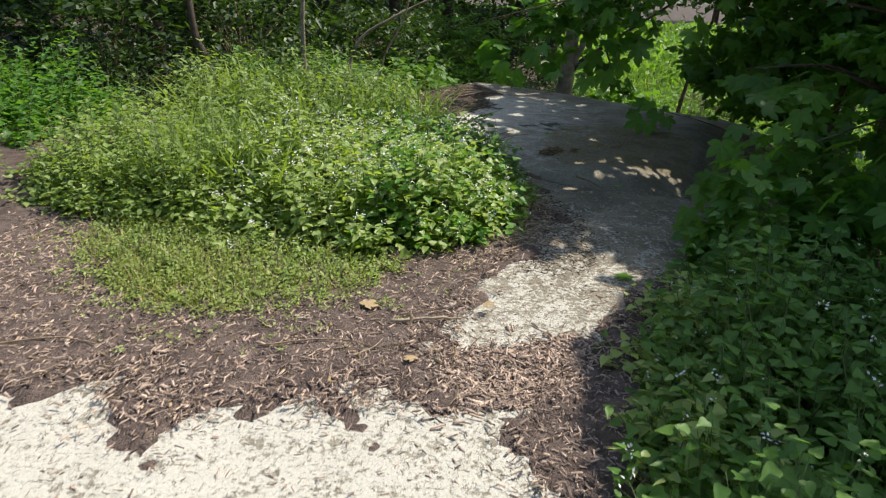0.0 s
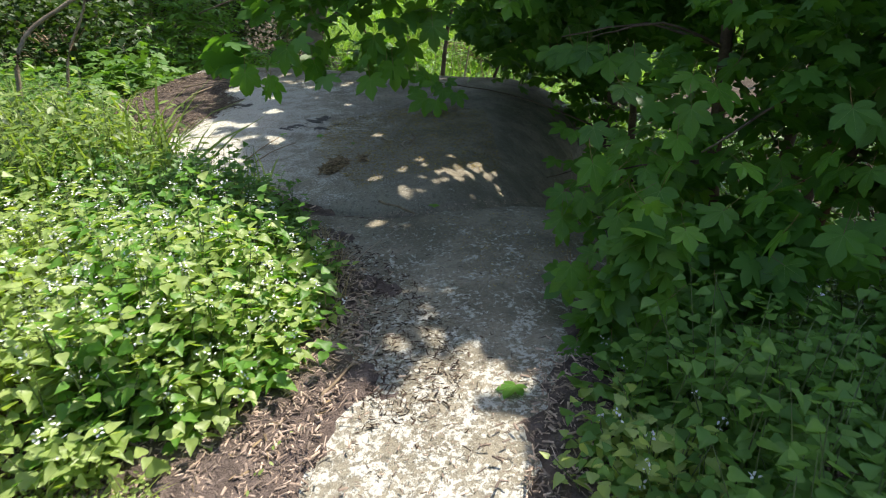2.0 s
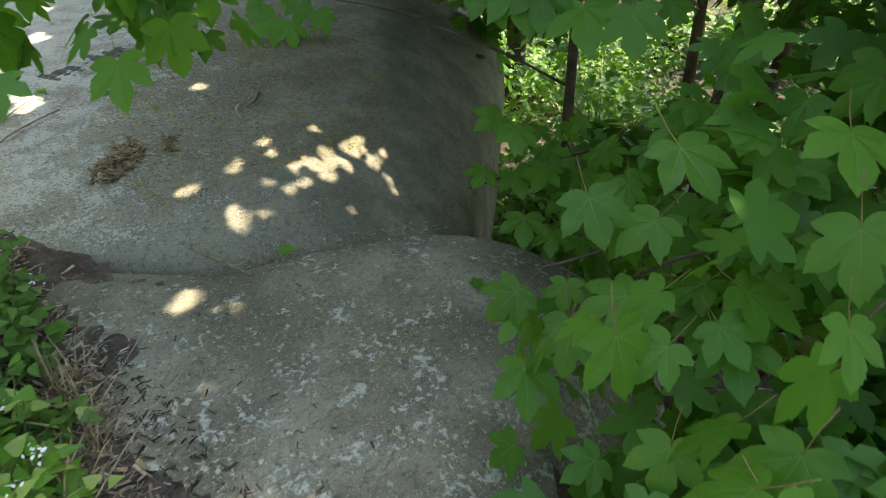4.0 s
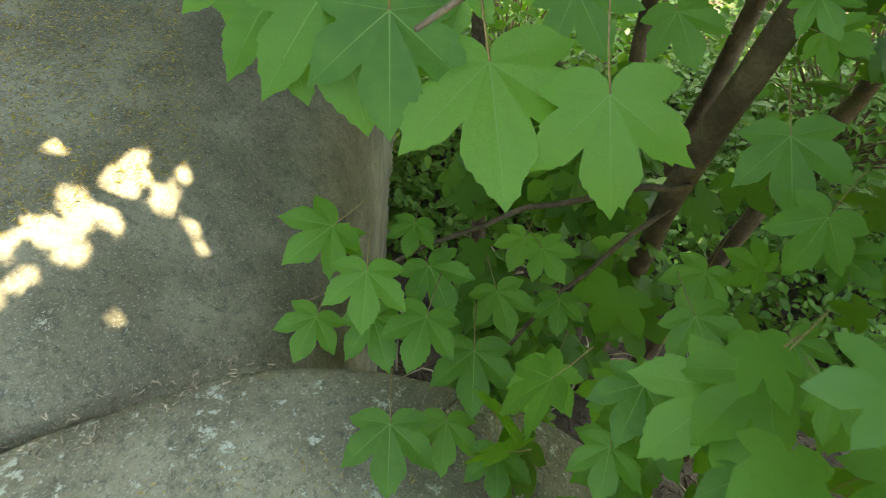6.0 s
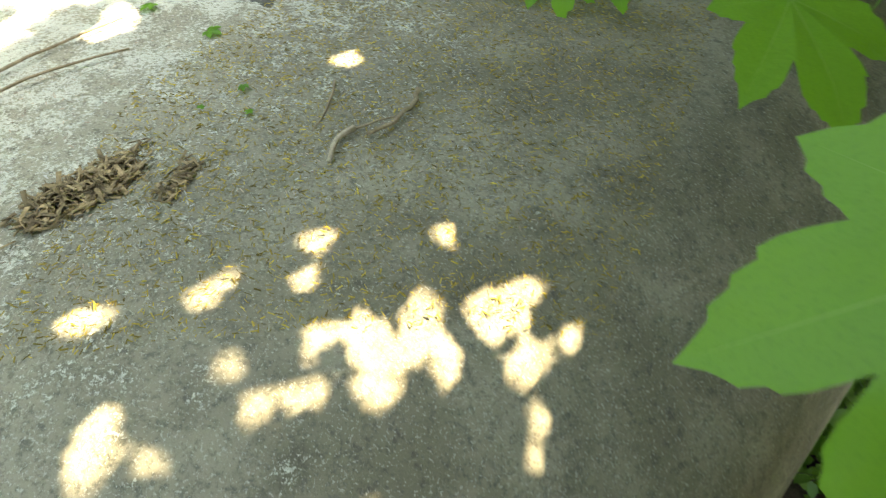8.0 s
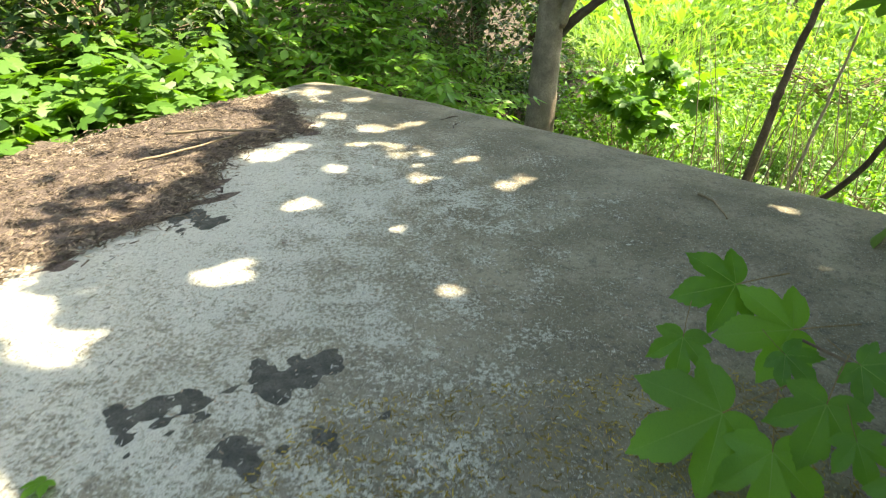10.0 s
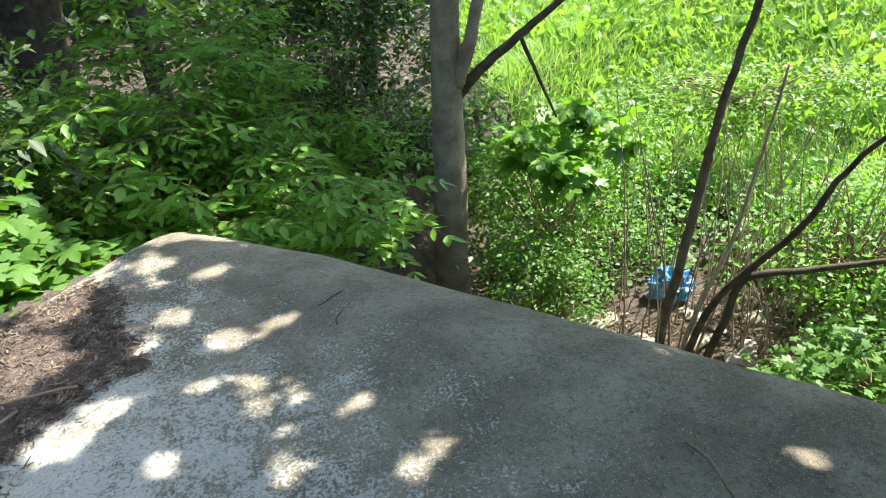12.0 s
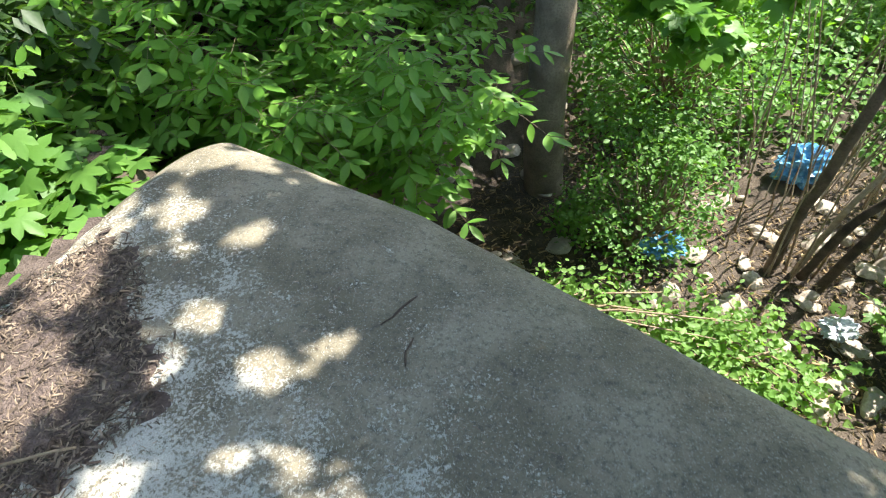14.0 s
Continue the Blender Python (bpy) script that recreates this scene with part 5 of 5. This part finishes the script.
shrub("bushy_shrub", (1.4, 14.6, -2.2), (1.0, 14.8, -0.7), (1.6, 0.8, 1.3), 4200, 0.08, "small", WOODS, "shrub behind the grey tree, leaves coloured dark for shade", 83, 60)
shrub("bushy_shrub", (0.8, 17.5, -1.2), (0.9, 17.3, -0.2), (2.0, 1.0, 1.0), 4600, 0.12, "small", WOODS, "far shrub with its shade put into dark leaf colour", 91, 60)
shrub("bushy_shrub", (5.9, 12.3, -1.9), (5.9, 12.2, -1.4), (1.1, 1.0, 0.7), 3600, 0.07, "small", ASH, "green shrub at the ravine's side", 84, 60)
shrub("bushy_shrub", (5.1, 10.7, -2.2), (5.1, 10.9, -2.0), (0.75, 0.6, 0.4), 1800, 0.07, "maple", NETTLE, "ivy-like low leaves over stones", 85, 40)
shrub("bushy_shrub", (6.5, 15.5, -1.2), (6.5, 15.5, -1.0), (2.0, 0.8, 0.45), 2600, 0.09, "small", SUNNY, "bushes at the meadow's edge in sun-brightened leaf colour", 86, 60)
shrub("low_sprouts", (1.7, 11.3, -2.3), (2.3, 11.15, -2.12), (1.2, 0.5, 0.28), 2600, 0.06, "small", SUNNY, "low sprouts along the wall's foot in sun-brightened leaf colour", 87, 40)
shrub("low_sprouts", (3.2, 11.0, -2.3), (3.1, 10.75, -2.2), (0.8, 0.45, 0.2), 1300, 0.06, "heart", SUNNY, "low sprouts on rubble in sun-brightened leaf colour", 88, 30)
herb_patch("ravine_herbs", [(-2.5, 12.5), (1.2, 14.6), (2.6, 14.0), (3.2, 13.0), (5.0, 13.4), (6.5, 12.0), (9.0, 11.5), (6.0, 15.6), (0.0, 18.0), (-5.0, 17.0)], 1900, 0.60, 0.11, "small", NETTLE, "green undergrowth along the ravine", 58, 0.3, None, 9)
# ravine herbs again, with sunlight put into a brighter leaf colour
herb_patch("ravine_herbs", [(4.6, 9.6), (5.6, 9.4), (8.5, 9.0), (8.0, 11.6), (5.6, 12.2), (5.0, 11.2)], 700, 0.45, 0.10, "small", SUNNY, "undergrowth at the ravine's side in sun-brightened leaf colour", 59, 0.3, None, 8)
MEADOW = [(5.0, 17.0), (13.0, 12.0), (22.0, 14.0), (26.0, 34.0), (4.0, 36.0), (3.0, 20.0)]
rng = np.random.default_rng(91)
q = spread(MEADOW, 46000, rng)
z = ground_height(q[:, 0], q[:, 1])
ob = new("meadow", leaves("meadow", "rhomb", np.column_stack([q, z + rng.uniform(0, .45, len(q))]), rng.uniform(.12, .3, len(q)), SUNNY, rng, (-.3, 1.4), .5))
q = spread([(3.4, 15.2), (6.0, 14.6), (9.0, 12.6), (14.0, 12.0), (16.0, 19.0), (3.0, 22.0)], 60000, rng)
turf = new("meadow_grass", leaves("meadow_grass", "blade", np.column_stack([q, ground_height(q[:, 0], q[:, 1])]), rng.uniform(.25, .6, len(q)), TURF, rng, (0.7, 1.5), .4, None, 1.1))
tagged(turf, "bright sunlit grass on the far bank", "grass", kind="stuff")
tagged(ob, "sunlit tall green meadow on the far bank", "meadow", kind="stuff")
q = spread([(-16, 20), (3, 22), (3, 42), (-18, 40)], 14000, rng)
ob = new("forest_floor_plants", leaves("forest_floor_plants", "rhomb", np.column_stack([q, ground_height(q[:, 0], q[:, 1]) + rng.uniform(0, .7, len(q))]), rng.uniform(.2, .5, len(q)), WOODS, rng, (-.3, 1.2), .5))
tagged(ob, "green undergrowth of the far wood", "plants", kind="stuff")
# ring of woodland that closes the view
for i in range(26):
    a = i / 26 * 2 * math.pi + 0.1 * math.sin(i * 7)
    rad = 24 + 5 * math.sin(i * 3.7)
    x, y = 1 + rad * math.cos(a), 8 + rad * math.sin(a)
    if 0.1 < a < 1.25:
        x, y = 1 + (rad + 16) * math.cos(a), 8 + (rad + 16) * math.sin(a)
    z = float(ground_height(np.array([x]), np.array([y]))[0])
    tree("distant_tree", (x, y, z), 9, 0.22, (x, y, z + 4.4), (4.2, 4.2, 4.3), 3400, 0.5, "rhomb", WOODS, DARKBARK, "leafy tree closing the view of the wood", 200 + i, (0, 0), 60, 5)

# ---------------------------------------------------------------- twigs, rubble, litter
def twig(pts, r0, r1, mat, label, seed, name="twig", group=""):
    pts = [(x, y, z + (float(surface_rise(np.array([x]), np.array([y]))[0]) if z > -1 and seed != 14 else 0.0)) for x, y, z in pts]
    ob = new(name, tube(name, pts, r0, r1, mat, 6, r0 * 0.5, 4, random.Random(seed)))
    return tagged(ob, label, "twig", group)


twig([(-0.22, 2.62, 0.04), (-0.02, 2.66, 0.05), (0.1, 2.68, 0.045)], 0.007, 0.004, PALE, "bleached stick lying on mulch", 1)
twig([(0.33, 3.5, 0.03), (0.46, 3.62, 0.04), (0.53, 3.70, 0.035)], 0.007, 0.004, TWIG, "brown stick beside the herbs", 2)
twig([(-0.75, 2.35, 0.04), (-0.45, 2.42, 0.045), (-0.2, 2.36, 0.04)], 0.004, 0.002, TWIG, "thin dry stalk on mulch", 3)
twig([(-1.9, 2.2, 0.04), (-1.6, 2.32, 0.045), (-1.4, 2.3, 0.04)], 0.005, 0.003, TWIG, "thin dry twig on mulch", 4)
twig([(1.70, 6.45, 0.060), (1.70, 6.38, 0.066), (1.66, 6.30, 0.066), (1.60, 6.24, 0.062)], 0.008, 0.005, TWIG, "curved brown twig on the roof", 5)
twig([(1.56, 6.26, 0.062), (1.53, 6.20, 0.068), (1.53, 6.12, 0.062)], 0.009, 0.006, PALE, "short thick twig on the roof", 6)
twig([(1.53, 6.24, 0.062), (1.60, 6.28, 0.066), (1.68, 6.33, 0.062)], 0.004, 0.002, TWIG, "thin twig beside the curved one", 7)
twig([(1.46, 6.50, 0.058), (1.47, 6.35, 0.060), (1.46, 6.25, 0.058)], 0.004, 0.002, TWIG, "thin straight twig on the roof", 8)
twig([(0.38, 6.35, 0.058), (0.52, 6.55, 0.066), (0.70, 6.80, 0.060)], 0.006, 0.003, TWIG, "long twig on white crust", 9)
twig([(0.45, 6.30, 0.058), (0.62, 6.48, 0.066), (0.80, 6.62, 0.060)], 0.005, 0.003, TWIG, "long thin twig on white crust", 10)
twig([(1.30, 9.50, 0.035), (1.38, 9.58, 0.045), (1.50, 9.72, 0.04)], 0.006, 0.003, DARKBARK, "dark forked twig on the roof", 11)
twig([(1.42, 9.32, 0.035), (1.41, 9.42, 0.045), (1.45, 9.5, 0.04)], 0.005, 0.003, DARKBARK, "dark bent twig on the roof", 12)
twig([(2.44, 8.55, 0.052), (2.47, 8.47, 0.058), (2.47, 8.30, 0.052)], 0.006, 0.003, TWIG, "brown twig on the roof", 13)
twig([(1.63, 5.45, -0.04), (1.70, 5.46, -0.045), (1.78, 5.44, -0.075)], 0.003, 0.0015, PALE, "bleached stalk on the shoulder", 14)
twig([(0.5, 4.18, 0.03), (0.72, 4.45, 0.07), (1.05, 4.80, 0.04)], 0.003, 0.0012, PALE, "long dry grass stalk over the slab", 15)
twig([(0.5, 4.32, 0.03), (0.65, 4.55, 0.09), (0.86, 4.85, 0.10)], 0.003, 0.001, PALE, "dry grass stalk over the slab", 16)
twig([(1.08, 5.28, 0.03), (1.13, 5.16, 0.035), (1.22, 5.02, 0.02)], 0.009, 0.006, TWIG, "thick bent twig at the joint", 17)
twig([(0.05, 9.0, 0.10), (0.25, 9.02, 0.11), (0.55, 9.1, 0.10)], 0.008, 0.004, TWIG, "stick on the mulch by the roof edge", 18)
twig([(0.1, 8.6, 0.10), (0.25, 8.75, 0.11), (0.4, 9.0, 0.10)], 0.006, 0.004, TWIG, "twig on the mulch by the roof edge", 19)
rr = random.Random(5)
for i in range(26):
    x, y, a, ln = rr.uniform(-2.6, 0.2), rr.uniform(1.9, 3.1), rr.uniform(0, 3.1), rr.uniform(0.06, 0.2)
    twig([(x, y, 0.036), (x + ln * .5 * math.cos(a), y + ln * .5 * math.sin(a), 0.045), (x + ln * math.cos(a + .3), y + ln * math.sin(a + .3), 0.036)], 0.003, 0.0015, rr.choice([TWIG, TWIG, PALE]), "short dry stalk on mulch", 40 + i, "dry_stalk", "stalks on mulch")


def rounded_stone(size, seed):
    bm = bmesh.new()
    bmesh.ops.create_icosphere(bm, subdivisions=2, radius=0.5)
    for v in bm.verts:
        n = noise.noise(v.co * 2.3 + Vector((seed, 0, 0))) * 0.35
        v.co = Vector((v.co.x * size[0], v.co.y * size[1], v.co.z * size[2])) * (1 + n)
    me = bpy.data.meshes.new("stone")
    bm.to_mesh(me)
    bm.free()
    me.materials.append(STONE)
    return me


kinds = [rounded_stone((rr.uniform(.10, .24), rr.uniform(.08, .16), rr.uniform(.05, .11)), i * 3.1) for i in range(7)]
for i in range(120):
    x, y = (rr.uniform(2.7, 5.4), rr.uniform(10.3, 12.7)) if i < 95 else (rr.uniform(1.2, 2.4), rr.uniform(11.2, 15.0))
    z = float(ground_height(np.array([x]), np.array([y]))[0])
    ob = new("rubble_stone", kinds[i % 7])
    ob.matrix_basis = Matrix.LocRotScale((x, y, z + 0.02), Euler((rr.uniform(-.3, .3), rr.uniform(-.3, .3), rr.uniform(0, 6))), Vector((1, 1, 1)) * rr.uniform(0.5, 1.5))
    tagged(ob, "pale grey rubble stone lying in the ravine", "stone", "ravine rubble")
chips("ravine_litter", [(1.0, 11.0), (5.6, 9.6), (6.0, 12.5), (1.2, 14.5)], 10000, "brown leaf litter on the ravine floor", -2.33, 19, DRY, (0.02, 0.07))
chips("ravine_litter", [(2.5, 5.4), (5.5, 8.5), (6.5, 5.0), (4.0, 3.0), (2.8, 4.2)], 5000, "brown leaf litter below the maple", -2.33, 20, LITTER, long=(0.03, 0.09))


def crumpled(name, at, size, mat, label, seed, category):
    bm = bmesh.new()
    bmesh.ops.create_icosphere(bm, subdivisions=4, radius=0.5)
    for v in bm.verts:
        c = v.co.copy()
        n = abs(noise.noise(c * 3 + Vector((seed, 2, 1)))) * 0.9 + abs(noise.noise(c * 8 + Vector((seed, 5, 1)))) * 0.5 + 0.2 * noise.noise(c * 20)
        v.co = Vector((c.x * size[0], c.y * size[1], c.z * size[2])) * (1.1 - n)
    me = bpy.data.meshes.new(name)
    bm.to_mesh(me)
    bm.free()
    me.materials.append(mat)
    ob = new(name, me)
    ob.location = at
    return tagged(ob, label, category)


crumpled("plastic_bag", (4.38, 12.85, -2.18), (0.52, 0.34, 0.5), BAG, "crumpled blue plastic bag caught in the thicket", 1, "bag")
crumpled("plastic_bag", (3.02, 12.0, -2.2), (0.42, 0.3, 0.22), BAG, "torn blue plastic bag on the ravine floor", 4, "bag")
crumpled("plastic_scrap", (4.05, 11.15, -2.22), (0.3, 0.22, 0.14), SHEET, "pale crumpled plastic scrap among stones", 7, "plastic")


def moss(pts, seed):
    return bed("moss_patch", pts, 0.008, "dark moss stain on the roof's white crust", MOSS, 0.047, seed, 0.02, 0.05)


moss([(0.78, 7.12), (0.98, 7.28), (1.2, 7.40), (1.22, 7.32), (1.05, 7.18), (0.85, 7.05)], 0.4)
moss([(1.05, 7.02), (1.2, 7.12), (1.34, 7.16), (1.28, 7.05), (1.12, 6.98)], 1.4)
moss([(0.45, 8.16), (0.6, 8.22), (0.62, 8.16), (0.5, 8.08)], 2.4)
chips("heap_stalks", [(0.84, 5.95), (1.02, 6.16), (1.08, 6.05), (0.98, 5.9), (0.88, 5.84)], 420, "dry brown leaf stalks heaped on the roof", 0.052, 44, DRY, (0.02, 0.06), 0.06, 0.02)
chips("heap_stalks", [(0.88, 5.97), (1.0, 6.08), (1.02, 6.02), (0.92, 5.92)], 160, "dry brown leaf stalks heaped on the roof", 0.064, 43, DRY, (0.02, 0.05), 0.06)
chips("heap_stalks", [(1.14, 5.98), (1.18, 6.12), (1.22, 6.10), (1.2, 5.96)], 110, "dry stalk bits beside the heap", 0.052, 45, DRY, (0.015, 0.05), 0.06, 0.015)


# small fallen leaves
for i, (x, y, z, size, kind) in enumerate([(1.13, 6.33, 0.058, 0.018, 0), (1.27, 6.33, 0.058, 0.022, 0), (1.21, 6.45, 0.058, 0.026, 0), (1.88, 4.60, 0.012, 0.05, 0), (1.39, 5.11, 0.0, 0.06, 0), (1.03, 3.33, 0.014, 0.09, 0),
                                           (0.22, 2.83, 0.05, 0.05, 1), (-0.35, 2.75, 0.05, 0.07, 1), (-0.1, 2.3, 0.05, 0.05, 1), (0.75, 6.9, 0.058, 0.05, 0), (1.0, 6.75, 0.058, 0.05, 0)]):
    me = LEAF[i % 6]
    if kind:
        me = me.copy()
        me.materials.clear()
        for _ in range(3):
            me.materials.append(STRAW)
    ob = new("fallen_leaf", me)
    ob.matrix_basis = Matrix.LocRotScale((x, y, z + float(surface_rise(np.array([x]), np.array([y]))[0])), Euler((0.1, 0.1, i * 1.7)), Vector((1, 1, 1)) * size)
    tagged(ob, "small withered brown leaf on mulch" if kind else "small fallen green leaf on concrete", "leaf", "fallen leaves")
# dead twigs on the litter below the maple
rr = random.Random(15)
for i in range(34):
    x, y, a, ln = rr.uniform(2.9, 4.9), rr.uniform(4.0, 6.2), rr.uniform(0, 6.28), rr.uniform(0.3, 0.9)
    z = float(ground_height(np.array([x]), np.array([y]))[0]) + rr.uniform(0.02, 0.3)
    twig([(x, y, z), (x + ln * .5 * math.cos(a), y + ln * .5 * math.sin(a), z + rr.uniform(0, .2)), (x + ln * math.cos(a + .3), y + ln * math.sin(a + .3), z + rr.uniform(-.1, .15))], 0.008, 0.003, rr.choice([TWIG, PALE, BARK]), "dead twig on the leaf litter", 70 + i, "dead_twig", "dead twigs")
